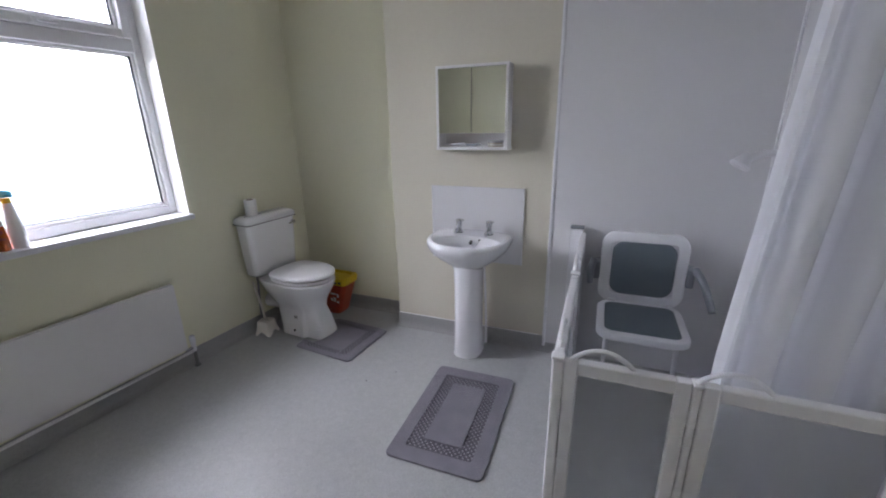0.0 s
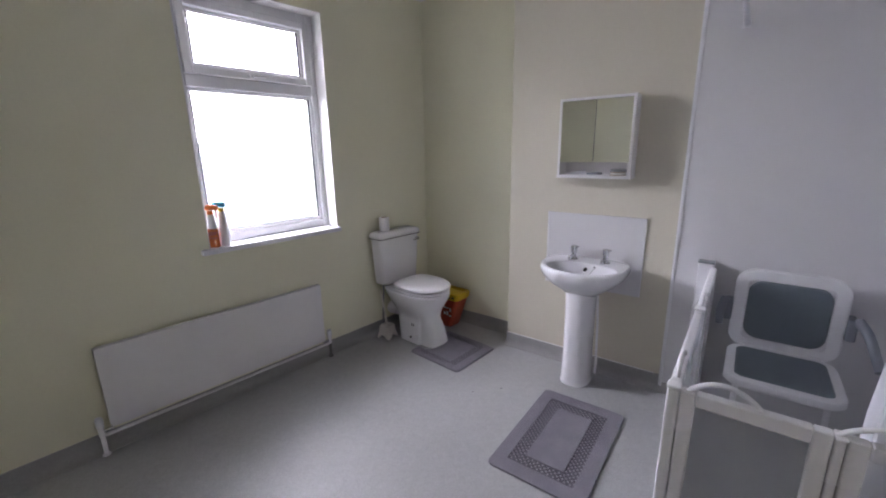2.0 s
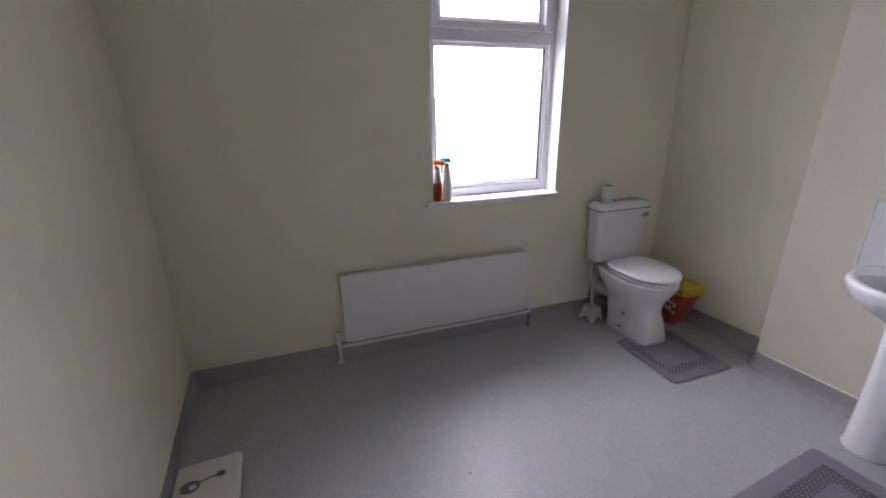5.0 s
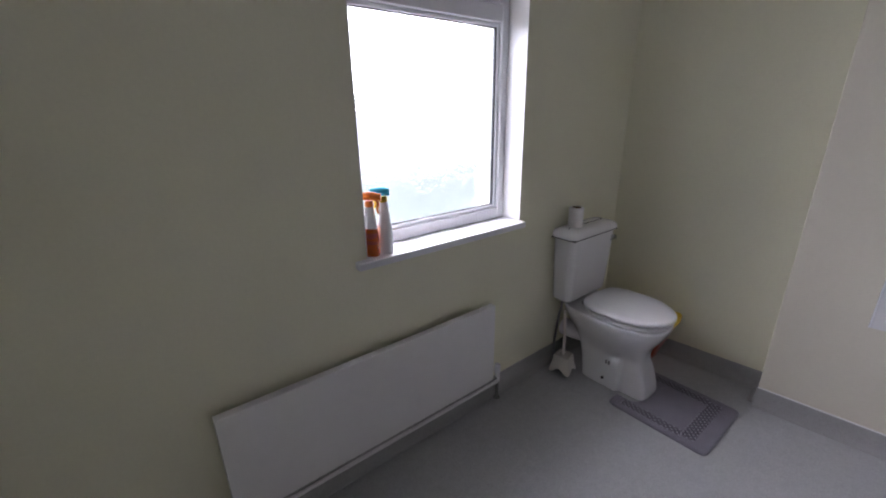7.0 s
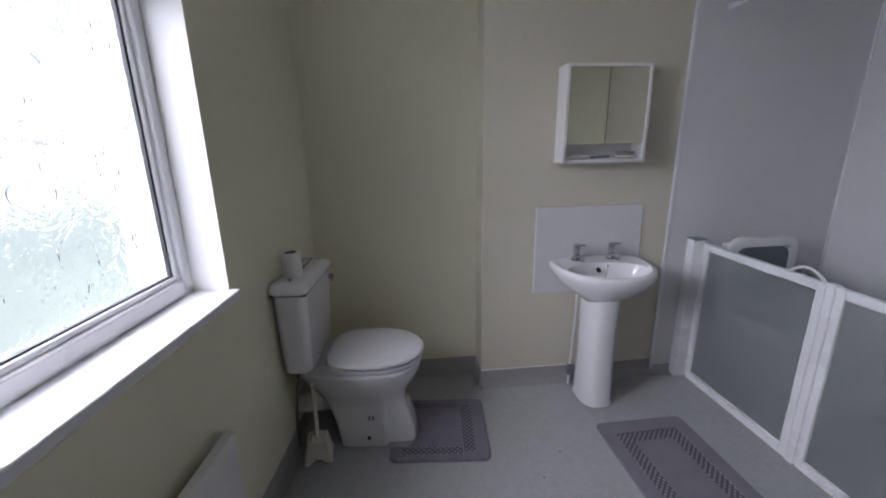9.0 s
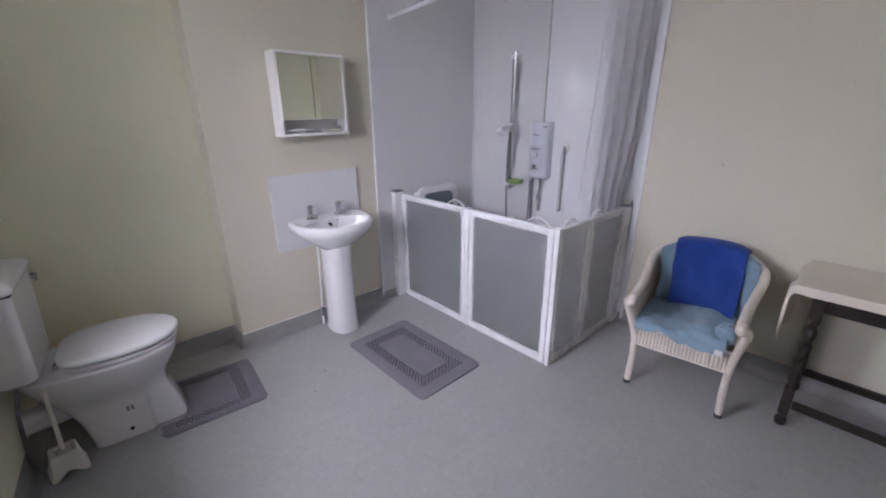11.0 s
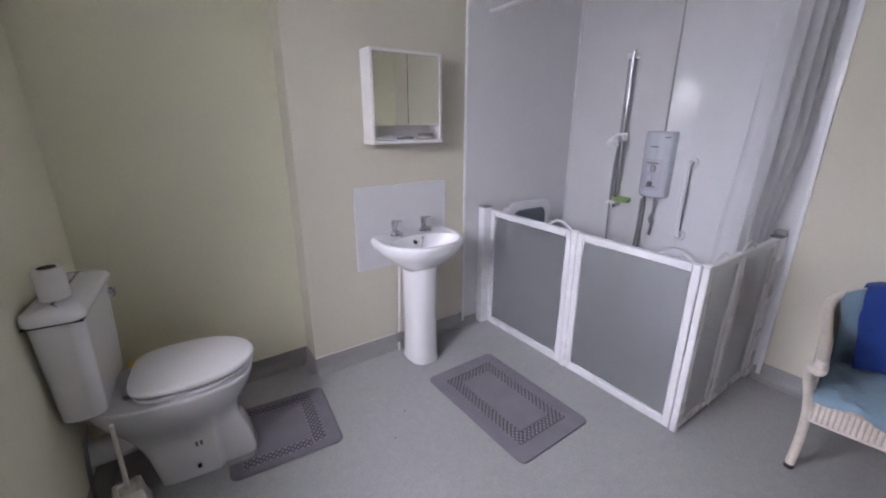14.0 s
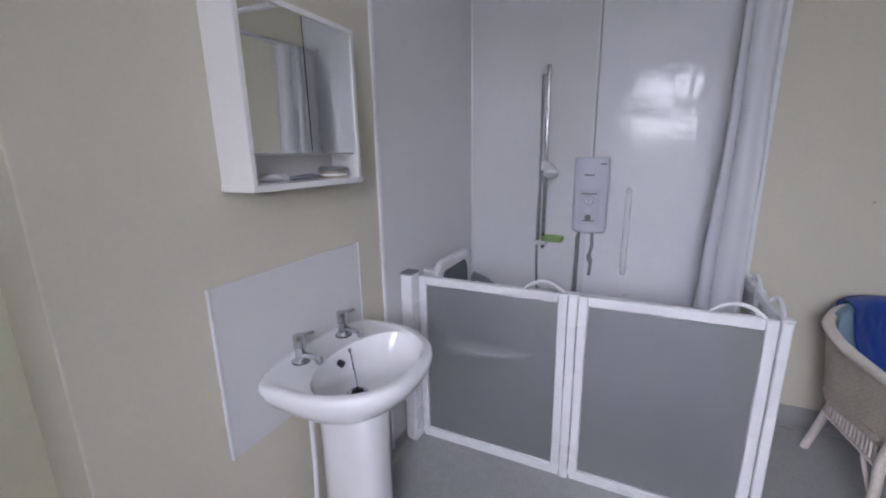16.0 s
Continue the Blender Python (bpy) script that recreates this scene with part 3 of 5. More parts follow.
head = part("hand_shower", tube(hd, lambda t: 0.010 + 0.005 * t, 12), PLASTIC, riser, "white hand shower")
part("shower_head", tube([(-0.238, -0.058, 0.452), (-0.254, -0.064, 0.432), (-0.262, -0.067, 0.418), (-0.266, -0.068, 0.411)], lambda t: 0.016 + 0.022 * min(1, t * 1.4) - 0.006 * max(0, t - 0.8) * 5, 20), PLASTIC, head)
hose = curve([(-0.075, 0, 0.44), (-0.07, 0.015, 0.40), (-0.062, 0.03, 0.25), (-0.06, 0.032, 0.0), (-0.055, 0.025, -0.25), (-0.06, 0.0, -0.45), (-0.06, -0.06, -0.57), (-0.055, -0.14, -0.50), (-0.05, -0.175, -0.2), (-0.05, -0.18, 0.08)], 6)
part("hose", tube(hose, 0.0065, 9), HOSE, riser, "ribbed grey hose")
part("dish_clamp", box(-0.08, -0.03, -0.02, 0.05, 0.02, 0.04, 0.004), PLASTIC, riser)
dish = thing("soap_dish", Matrix.Translation((RIGHT - 0.075, 2.50, 0.842)), "green plastic soap dish on the shower rail", "soap dish")
part("dish", loft([egg(-0.055, 0.055, 0.03, 0), egg(-0.065, 0.06, 0.037, 0.012), egg(-0.066, 0.06, 0.038, 0.03), egg(-0.06, 0.055, 0.033, 0.032), egg(-0.05, 0.048, 0.026, 0.012)]), SOAP, dish)

unit = thing("electric_shower", Matrix.Translation((RIGHT - 0.006, 2.315, 0.90)), "white electric shower unit with dial and pale label", "shower unit")
w, h = 0.085, 0.39
body = []
for z, s in ((0.0, 0.86), (0.008, 0.95), (0.02, 1.0), (h * 0.5, 1.0), (h - 0.012, 1.0), (h, 0.94)):
    ring = []
    for i in range(17):
        a = i / 16 * 2 - 1
        ring.append((-(0.045 + 0.038 * math.cos(a * math.pi / 2) ** 0.8) * s, a * w * s, z))
    ring += [(0, w * s, z), (0, -w * s, z)]
    body.append(ring)
part("casing", loft(body), UNIT, unit)


def on_unit(y0, y1, z0, z1, lift, n=8):
    """A plate that follows the curved front of the unit."""
    def f(u, v):
        y = y0 + (y1 - y0) * u
        a = max(-1, min(1, y / w))
        return (-(0.045 + 0.038 * math.cos(a * math.pi / 2) ** 0.8) - lift, y, z0 + (z1 - z0) * v)
    return sheet(n, 4, f, 0.0025)


part("front_plate", on_unit(-0.052, 0.056, 0.045, 0.23, 0.002), UNIT_PLATE, unit, "pale lilac control plate")
dial = part("dial", tube([(-0.083, 0.002, 0.175), (-0.094, 0.002, 0.175), (-0.098, 0.002, 0.175)], lambda t: 0.026 - 0.005 * t, 20), UNIT, unit)
part("pointer", box(-0.104, -0.097, -0.003, 0.007, 0.155, 0.197, 0.002), UNIT_PLATE, dial)
part("button", tube([(-0.084, 0.002, 0.12), (-0.092, 0.002, 0.12)], 0.012, 16), UNIT, unit)
part("button", tube([(-0.084, 0.002, 0.085), (-0.090, 0.002, 0.085)], 0.016, 16), GREY_PRINT, unit, "grey power button")
for y0, y1, z in ((-0.035, 0.04, 0.205), (-0.03, 0.03, 0.065), (-0.02, 0.03, 0.30), (-0.07, -0.045, 0.355)):
    part("print", on_unit(y0, y1, z, z + 0.006, 0.004, 4), GREY_PRINT, unit)
part("pipe", tube([(-0.03, 0.05, 0.002), (-0.03, 0.052, -0.2), (-0.028, 0.05, -0.43)], 0.009, 10), HOSE, unit)
tail = curve([(-0.035, -0.02, 0.002), (-0.035, -0.022, -0.08), (-0.036, -0.012, -0.13), (-0.036, -0.02, -0.17), (-0.036, -0.016, -0.24)], 5)
part("pipe", tube(tail, lambda t: 0.008 + (0.005 if 0.45 < t < 0.75 else 0), 10), HOSE, unit)
part("cable", box(-0.010, -0.001, -0.004, 0.005, h, 2.4 - 0.90, 0.002), PALE_GREY, unit, "thin grey supply cable")

# ---- shower seat ----
seat = thing("shower_chair", Matrix.Translation((2.435, FAR - 0.006, 0)), "folding wall shower seat, white frame with blue-grey pads", "shower chair")


def framed(x0, x1, z0, z1, r):
    """Rounded-rectangle rings in the xz plane for a padded board."""
    return lambda y, g: [(x, y, z) for x, z, _ in rrect(x0 + g, x1 - g, z0 + g, z1 - g, 0, max(0.005, r - g))]


ring = framed(-0.205, 0.205, 0.43, 0.83, 0.075)
part("back_frame", loft([ring(-0.075, 0.006), ring(-0.082, 0.0), ring(-0.10, 0.0), ring(-0.108, 0.008), ring(-0.108, 0.05), ring(-0.100, 0.056)]), PLASTIC, seat)
ring = framed(-0.152, 0.152, 0.485, 0.78, 0.06)
part("back_pad", loft([ring(-0.098, 0.0), ring(-0.106, 0.002), ring(-0.111, 0.01)]), GREY_PAD, seat, "blue-grey back pad")
def seat_ring(z, g):
    return rrect(-0.2 + g, 0.2 - g, -0.50 + g, -0.10 - g, z, max(0.01, 0.075 - g))
part("seat_frame", loft([seat_ring(0.405, 0.008), seat_ring(0.412, 0.0), seat_ring(0.435, 0.0), seat_ring(0.443, 0.008), seat_ring(0.443, 0.035), seat_ring(0.436, 0.04)]), PLASTIC, seat)
part("seat_pad", loft([seat_ring(0.435, 0.034), seat_ring(0.444, 0.037), seat_ring(0.449, 0.046)]), GREY_PAD, seat, "blue-grey seat pad")
for s in (-1, 1):
    part("leg", tube([(s * 0.15, -0.42, 0.41), (s * 0.155, -0.43, 0.0)], 0.011, 10), PLASTIC, seat)
    part("hinge", box(s * 0.13 - 0.02, s * 0.13 + 0.02, -0.12, -0.06, 0.42, 0.455, 0.005), PLASTIC, seat)
    part("wall_plate", box(s * 0.13 - 0.03, s * 0.13 + 0.03, -0.075, 0, 0.5, 0.78, 0.006), PLASTIC, seat)
    part("arm_hinge", box(s * 0.222 - 0.018, s * 0.222 + 0.018, -0.12, -0.03, 0.56, 0.66, 0.008), GREY_ARM, seat, "grey plastic arm hinge")
part("arm", tube(curve([(0.24, -0.10, 0.655), (0.265, -0.17, 0.62), (0.285, -0.25, 0.555), (0.295, -0.29, 0.52)], 5), lambda t: 0.021 - 0.004 * t, 12), GREY_ARM, seat, "lowered grey arm rest")
part("arm", tube(curve([(-0.235, -0.10, 0.67), (-0.25, -0.12, 0.62), (-0.25, -0.13, 0.57), (-0.248, -0.13, 0.54)], 5), lambda t: 0.02 - 0.004 * t, 12), GREY_ARM, seat, "folded grey arm rest")

# ---- radiator ----
rad = thing("radiator", WIN @ Matrix.Translation((0, 1.50, 0)), "low white panel radiator under the window", "radiator")
a, b, z0, z1 = -0.585, 0.585, 0.135, 0.54
n = 60
front = loft([[(0.062 + (0.0022 if k % 2 else 0.0) * (1 if 1 < k < n - 1 else 0), a + (b - a) * k / n, z) for k in range(n + 1)] + [(0.05, b, z), (0.05, a, z)] for z in (z0, z0 + 0.012, z1 - 0.012, z1)])
part("front_panel", front, ENAMEL, rad)
part("top_lip", box(0.035, 0.066, a, b, z1, z1 + 0.008, 0.003), ENAMEL, rad)
part("back_panel", box(0.022, 0.036, a + 0.01, b - 0.01, z0 + 0.01, z1 - 0.01, 0.004), ENAMEL, rad)
part("end_cap", box(0.022, 0.062, a - 0.004, a, z0 + 0.005, z1, 0.001), ENAMEL, rad)
part("end_cap", box(0.022, 0.062, b, b + 0.004, z0 + 0.005, z1, 0.001), ENAMEL, rad)
part("pipe", tube([(0.058, a - 0.03, 0.106), (0.058, b + 0.03, 0.106)], 0.0085, 10), ENAMEL, rad)
for s, lab in ((-1, UPVC), (1, GREY_PRINT)):
    y = s * 0.628
    part("valve", lathe([(0.010, 0.10), (0.013, 0.105), (0.013, 0.15), (0.016, 0.152), (0.017, 0.185), (0.014, 0.20)], 14, None, 0.05, y), PLASTIC, rad)
    part("tail_pipe", tube([(0.05, y, 0.0), (0.05, y, 0.10)], 0.0095, 10), lab, rad)
    part("elbow", tube([(0.05, y, 0.125), (0.05, y - s * 0.05, 0.125)], 0.009, 10), CHROME, rad)
    part("floor_collar", lathe([(0.018, 0), (0.017, 0.006), (0.01, 0.009)], 14, None, 0.05, y), lab, rad)

# ---- toilet ----
wc = thing("toilet", WIN @ pose(0, 2.752, 0, 0, 0, -90), "white porcelain close-coupled toilet with closed lid", "toilet")
# local: y forward from the wall, x to its right hand side
def pan_ring(z, y0, y1, hw, p, step_in):
    """Outline of the pan; low down the front column stands narrower than the foot behind it."""
    half = []
    ts = [0.5 - 0.5 * math.cos(math.pi * k / 30) for k in range(31)]
    ts = sorted(ts + [(q - y0) / (y1 - y0) for q in (0.404, 0.410, 0.418, 0.426)])
    for t in ts:
        y = y0 + (y1 - y0) * t
        e = max(0.0, min(1.0, (y - 0.405) / 0.02))
        half.append((hw * max(0.0, 1 - abs(2 * t - 1) ** p) ** (1 / p) * (1 - step_in * e * e * (3 - 2 * e)), y))
    return [(x, y, z) for x, y in half] + [(-x, y, z) for x, y in half[-2:0:-1]]


pan = [(0.0, 0.195, 0.545, 0.114, 7.0, 0.20), (0.006, 0.195, 0.545, 0.116, 7.0, 0.20), (0.02, 0.194, 0.545, 0.113, 7.0, 0.20), (0.06, 0.187, 0.538, 0.108, 7.0, 0.21), (0.12, 0.174, 0.522, 0.102, 6.5, 0.20), (0.155, 0.160, 0.510, 0.099, 5.5, 0.17),
       (0.172, 0.148, 0.503, 0.094, 4.5, 0.12), (0.20, 0.128, 0.499, 0.098, 3.4, 0.07), (0.235, 0.104, 0.505, 0.116, 2.8, 0.03), (0.27, 0.082, 0.52, 0.137, 2.5, 0.0), (0.31, 0.055, 0.546, 0.158, 2.45, 0.0), (0.35, 0.034, 0.568, 0.172, 2.45, 0.0), (0.382, 0.022, 0.578, 0.179, 2.5, 0.0), (0.394, 0.022, 0.578, 0.179, 2.5, 0.0), (0.400, 0.027, 0.573, 0.174, 2.5, 0.0)]
part("pan", loft([pan_ring(*r) for r in pan]), PORCELAIN, wc)
for x in (0.113, -0.113):
    part("fixing_cap", tube([(x - 0.010 * (1 if x > 0 else -1), 0.335, 0.045), (x + 0.004 * (1 if x > 0 else -1), 0.335, 0.045)], 0.008, 10), DARK, wc, "dark fixing hole")
for k in (0, 1):
    part("maker_mark", box(0.098, 0.1025, 0.335 + 0.016 * k, 0.343 + 0.016 * k, 0.13, 0.15), GREY_PRINT, wc, "small grey printed mark", False)
cis = [(0.415, 0.022, 0.118, 0.165), (0.43, 0.012, 0.130, 0.178), (0.60, 0.010, 0.138, 0.190), (0.775, 0.008, 0.144, 0.197)]
part("cistern", loft([rrect(-hw, hw, y0, y1, z, 0.035) for z, y0, y1, hw in cis]), PORCELAIN, wc)
lid = [(0.779, 0.003, 0.150, 0.203), (0.785, 0.0, 0.155, 0.208), (0.80, 0.0, 0.156, 0.208), (0.815, 0.004, 0.148, 0.200), (0.824, 0.02, 0.13, 0.18), (0.827, 0.045, 0.105, 0.15)]
part("cistern_lid", loft([rrect(-hw, hw, y0, y1, z, 0.035) for z, y0, y1, hw in lid]), PORCELAIN, wc)
part("lid_joint", box(-0.199, 0.199, 0.006, 0.147, 0.774, 0.780), DARK, wc, "dark joint under the cistern lid", False)
lev = part("flush_lever", tube([(-0.165, 0.136, 0.735), (-0.165, 0.163, 0.735)], 0.013, 14), CHROME, wc, "chrome flush lever")
part("lever_arm", tube([(-0.165, 0.160, 0.735), (-0.135, 0.165, 0.732), (-0.115, 0.165, 0.73)], 0.0055, 8), CHROME, lev)
def ring_s(z, g):
    """Outline of seat and lid: squarer at the hinge, round at the front."""
    out = []
    for x, y, _ in oval(0, 0, 0, 1, 1, 48, 2.0):
        if y < 0:
            s_ = 1 / max(abs(x) ** 4 + abs(y) ** 4, 1e-9) ** 0.25
            x, y = x * s_, y * s_
        out.append((x * (0.184 - g) * (1 - 0.04 * (1 - y)), 0.36 + (y * (0.188 - g) if y < 0 else y * (0.23 - g)), z))
    return out
# added black filler: paints the shade in the gaps round the seat ring
part("seat_gap_shade", loft([ring_s(0.398, 0.022), ring_s(0.434, 0.018)]), GASKET_AND_SHADE, wc, "black filler painting the shade in the gap under seat and lid")
part("seat_ring", loft([ring_s(0.405, 0.012), ring_s(0.408, 0.006), ring_s(0.419, 0.006), ring_s(0.423, 0.012)]), PLASTIC, wc)
part("seat_lid", loft([ring_s(0.431, 0.008), ring_s(0.433, 0.001), ring_s(0.438, -0.002), ring_s(0.448, -0.001), ring_s(0.455, 0.008), ring_s(0.459, 0.03), ring_s(0.461, 0.09)]), PLASTIC, wc)
for x in (-0.075, 0.075):
    part("seat_hinge", tube([(x - 0.02, 0.168, 0.418), (x + 0.02, 0.168, 0.418)], 0.011, 12), CHROME, wc)
part("soil_pipe", tube(curve([(0, 0.16, 0.19), (0, 0.10, 0.18), (0.0, 0.0, 0.17)], 4), 0.052, 18), PLASTIC, wc, "white waste pipe")
part("supply_pipe", tube(curve([(0.12, 0.05, 0.43), (0.12, 0.05, 0.36), (0.11, 0.03, 0.28), (0.11, 0.015, 0.10), (0.11, 0.02, 0.0)], 5), 0.007, 8), DULL_METAL, wc)

roll = thing("toilet_roll", WIN @ Matrix.Translation((0.073, 2.655, 0.827)), "white toilet roll standing on the cistern lid", "toilet roll")
part("paper", loft([oval(0, 0, 0, 0.035, 0.035, 28), oval(0, 0, 0.002, 0.038, 0.038, 28), oval(0, 0, 0.098, 0.038, 0.038, 28), oval(0, 0, 0.101, 0.035, 0.035, 28), oval(0, 0, 0.101, 0.024, 0.024, 28), oval(0, 0, 0.08, 0.023, 0.023, 28)]), PAPER, roll)
part("core", loft([oval(0, 0, 0.03, 0.0228, 0.0228, 20), oval(0, 0, 0.102, 0.0228, 0.0228, 20), oval(0, 0, 0.102, 0.021, 0.021, 20), oval(0, 0, 0.035, 0.021, 0.021, 20)]), BROWN, roll, "brown card core")

brush = thing("toilet_brush", WIN @ pose(0.118, 2.592, 0, 0, 0, 12), "cream plastic toilet brush in a square holder", "toilet brush")


def holder_ring(z, hw, lift=0.0, per=8):
    """A rounded square whose sides arch up between the four feet."""
    out = []
    for q in range(4):
        a = radians(90 * q)
        for k in range(per):
            t = -1 + 2 * k / per
            bow = max(0.0, 1 - (t / 0.62) ** 2)
            x, y = hw, hw * t
            r = 1 - 0.07 * max(0.0, abs(t) - 0.7) / 0.3
            out.append((r * (x * math.cos(a) - y * math.sin(a)), r * (x * math.sin(a) + y * math.cos(a)), z + lift * bow))
    return out


bm = loft([holder_ring(0.0, 0.056, 0.030), holder_ring(0.003, 0.061, 0.030), holder_ring(0.012, 0.058, 0.024), holder_ring(0.045, 0.050, 0.004), holder_ring(0.075, 0.046), holder_ring(0.094, 0.044), holder_ring(0.100, 0.040), holder_ring(0.100, 0.030), holder_ring(0.088, 0.027)], False)
part("holder", bm, CREAM_PLASTIC, brush)
part("stick", tube([(0, 0, 0.08), (0.005, -0.02, 0.2), (0.012, -0.07, 0.41)], lambda t: 0.0085 - 0.002 * t, 10), CREAM_PLASTIC, brush)
part("collar", lathe([(0.026, 0.078), (0.026, 0.093), (0.012, 0.10)], 16), CREAM_PLASTIC, brush)

# ---- red and yellow waste tub beside the toilet ----
tub = thing("waste_tub", pose(0.325, 3.05, 0.0, 0, 0, -4), "red plastic tub with a yellow rim behind the toilet", "bin")
body = loft([rrect(-0.10, 0.10, -0.062, 0.062, 0.0, 0.03), rrect(-0.107, 0.107, -0.068, 0.068, 0.01, 0.033), rrect(-0.185, 0.185, -0.082, 0.082, 0.245, 0.035)])
part("body", body, RED, tub)
rim_bm = loft([rrect(-0.18, 0.18, -0.08, 0.08, 0.243, 0.03), rrect(-0.192, 0.192, -0.088, 0.088, 0.248, 0.03), rrect(-0.198, 0.198, -0.091, 0.091, 0.288, 0.03), rrect(-0.194, 0.194, -0.087, 0.087, 0.30, 0.028), rrect(-0.17, 0.17, -0.068, 0.068, 0.302, 0.025), rrect(-0.165, 0.165, -0.064, 0.064, 0.285, 0.025)])
part("rim", rim_bm, YELLOW, tub, "yellow rim and lid")
for x0, x1, z, dz in ((0.05, 0.10, 0.165, 0.012), (0.108, 0.122, 0.145, 0.03), (0.075, 0.091, 0.105, 0.036), (0.099, 0.118, 0.098, 0.014), (0.045, 0.065, 0.11, 0.02)):
    y = -0.0675 - 0.0145 * (z + dz / 2) / 0.25
    part("print", box(x0, x1, y - 0.0025, y + 0.004, z, z + dz, 0.001), PAPER, tub, "blurred white printing", False)
for x0, x1, z0, z1 in ((0.06, 0.125, 0.258, 0.274), (0.14, 0.165, 0.262, 0.278), (-0.075, -0.02, 0.262, 0.276)):
    part("print", box(x0, x1, -0.0915, -0.08, z0, z1), PRINT, tub, "dark printed line on the rim", False)

# ---- basin ----
BX = 1.505
basin = thing("pedestal_basin", Matrix.Translation((BX, FAR, 0)), "white porcelain pedestal basin with two chrome taps", "basin")
# local: y is minus the distance from the wall


def bowl_ring(z, g, depth=0.41, hw=0.245, back=0.0):
    """A D-shaped ring: straight at the wall, round to the front."""
    out = []
    n = 48
    for i in range(n):
        t = 2 * math.pi * i / n
        c, s = math.cos(t), math.sin(t)
        x = (hw - g) * math.copysign(abs(c) ** 0.82, c)
        if s < 0:
            y = -0.17 + (depth - 0.17 - g) * s
        else:
            y = -0.17 + (0.17 - back - (g if g > 0.0 else 0)) * min(1.0, s ** 0.35 * 1.0)
        out.append((x, y, z))
    return out


outer = [bowl_ring(0.57, 0.15, back=0.05), bowl_ring(0.60, 0.115, back=0.03), bowl_ring(0.64, 0.06, back=0.01), bowl_ring(0.68, 0.02), bowl_ring(0.705, 0.006), bowl_ring(0.728, 0.0), bowl_ring(0.742, 0.004), bowl_ring(0.748, 0.012), bowl_ring(0.747, 0.026)]


def inner_ring(z, k):
    """Inside of the bowl, drawn together towards the waste."""
    out = []
    for i in range(48):
        t = 2 * math.pi * i / 48
        c, s = math.cos(t), math.sin(t)
        y = -0.245 + (0.135 * s if s < 0 else 0.125 * s)
        out.append((0.205 * c * k - 0.008 * (1 - k), -0.195 + (y + 0.195) * k, z))
    return out


rings = outer + [inner_ring(0.738, 1.0), inner_ring(0.725, 0.965), inner_ring(0.695, 0.91), inner_ring(0.658, 0.77), inner_ring(0.628, 0.48), inner_ring(0.619, 0.12)]
part("bowl", loft(rings), PORCELAIN, basin)
ped = [(0.0, 0.086, 0.112), (0.004, 0.089, 0.115), (0.015, 0.089, 0.115), (0.03, 0.084, 0.111), (0.2, 0.079, 0.107), (0.45, 0.079, 0.107), (0.56, 0.082, 0.112), (0.60, 0.09, 0.118)]
part("pedestal", loft([[(x, -0.17 + y, zz) for x, y, zz in oval(0, 0, z, a, b, 30, 2.6)] for z, a, b in ped]), PORCELAIN, basin)
part("waste", lathe([(0.033, 0.613), (0.033, 0.6245), (0.029, 0.626), (0.020, 0.622)], 18, None, -0.007, -0.195), CHROME, basin)
part("plug", lathe([(0.019, 0.619), (0.019, 0.629), (0.012, 0.633), (0.005, 0.635), (0.004, 0.643)], 16, None, -0.007, -0.195), DARK, basin, "black rubber plug")
part("overflow", tube([(0.0, -0.125, 0.705), (0.0, -0.142, 0.70)], 0.010, 14), DARK, basin, "dark overflow hole")
chain = curve([(0.052, -0.128, 0.722), (0.046, -0.136, 0.708), (0.036, -0.148, 0.69), (0.014, -0.175, 0.66), (-0.007, -0.195, 0.643)], 6)
part("chain", tube(chain, 0.0022, 6), CHROME, basin)
part("chain_stay", tube([(0.052, -0.117, 0.724), (0.052, -0.130, 0.719)], 0.007, 10), CHROME, basin)
for s in (-1, 1):
    x = s * 0.094
    tap = part("tap", lathe([(0.024, 0.745), (0.024, 0.749), (0.019, 0.754), (0.0155, 0.760), (0.015, 0.784), (0.0175, 0.788), (0.0175, 0.792), (0.0165, 0.796), (0.0185, 0.815), (0.0165, 0.826), (0.007, 0.829)], 20, None, x, -0.072), CHROME, basin, "chrome pillar tap")
    part("base_ring", lathe([(0.026, 0.744), (0.0265, 0.7465), (0.025, 0.748)], 20, None, x, -0.072), GASKET_AND_SHADE, tap, "dark rubber washer")
    part("spout", tube(curve([(x, -0.075, 0.764), (x, -0.10, 0.768), (x, -0.128, 0.768), (x, -0.140, 0.766)], 4), lambda t: 0.0105 - 0.002 * t, 12), CHROME, tap)
    part("spout_tip", lathe([(0.009, 0.752), (0.0105, 0.755), (0.0105, 0.768), (0.008, 0.775)], 14, None, x, -0.140), CHROME, tap)
    part("lever", tube([(x, -0.072, 0.820), (x + 0.016, -0.084, 0.824), (x + 0.034, -0.096, 0.826)], lambda t: 0.0065 - 0.002 * t, 8), CHROME, tap)
part("supply_pipe", tube(curve([(-0.068, -0.06, 0.60), (-0.07, -0.06, 0.4), (-0.075, -0.055, 0.2), (-0.08, -0.05, 0.10)], 4), 0.0075, 8), PLASTIC, basin, "white supply pipe")
part("valve", lathe([(0.009, 0.06), (0.012, 0.065), (0.012, 0.10), (0.009, 0.105), (0.012, 0.11), (0.012, 0.125)], 12, None, -0.08, -0.05), DULL_METAL, basin)
part("supply_pipe", tube([(-0.08, -0.05, 0.0), (-0.08, -0.05, 0.065)], 0.0075, 8), PLASTIC, basin)
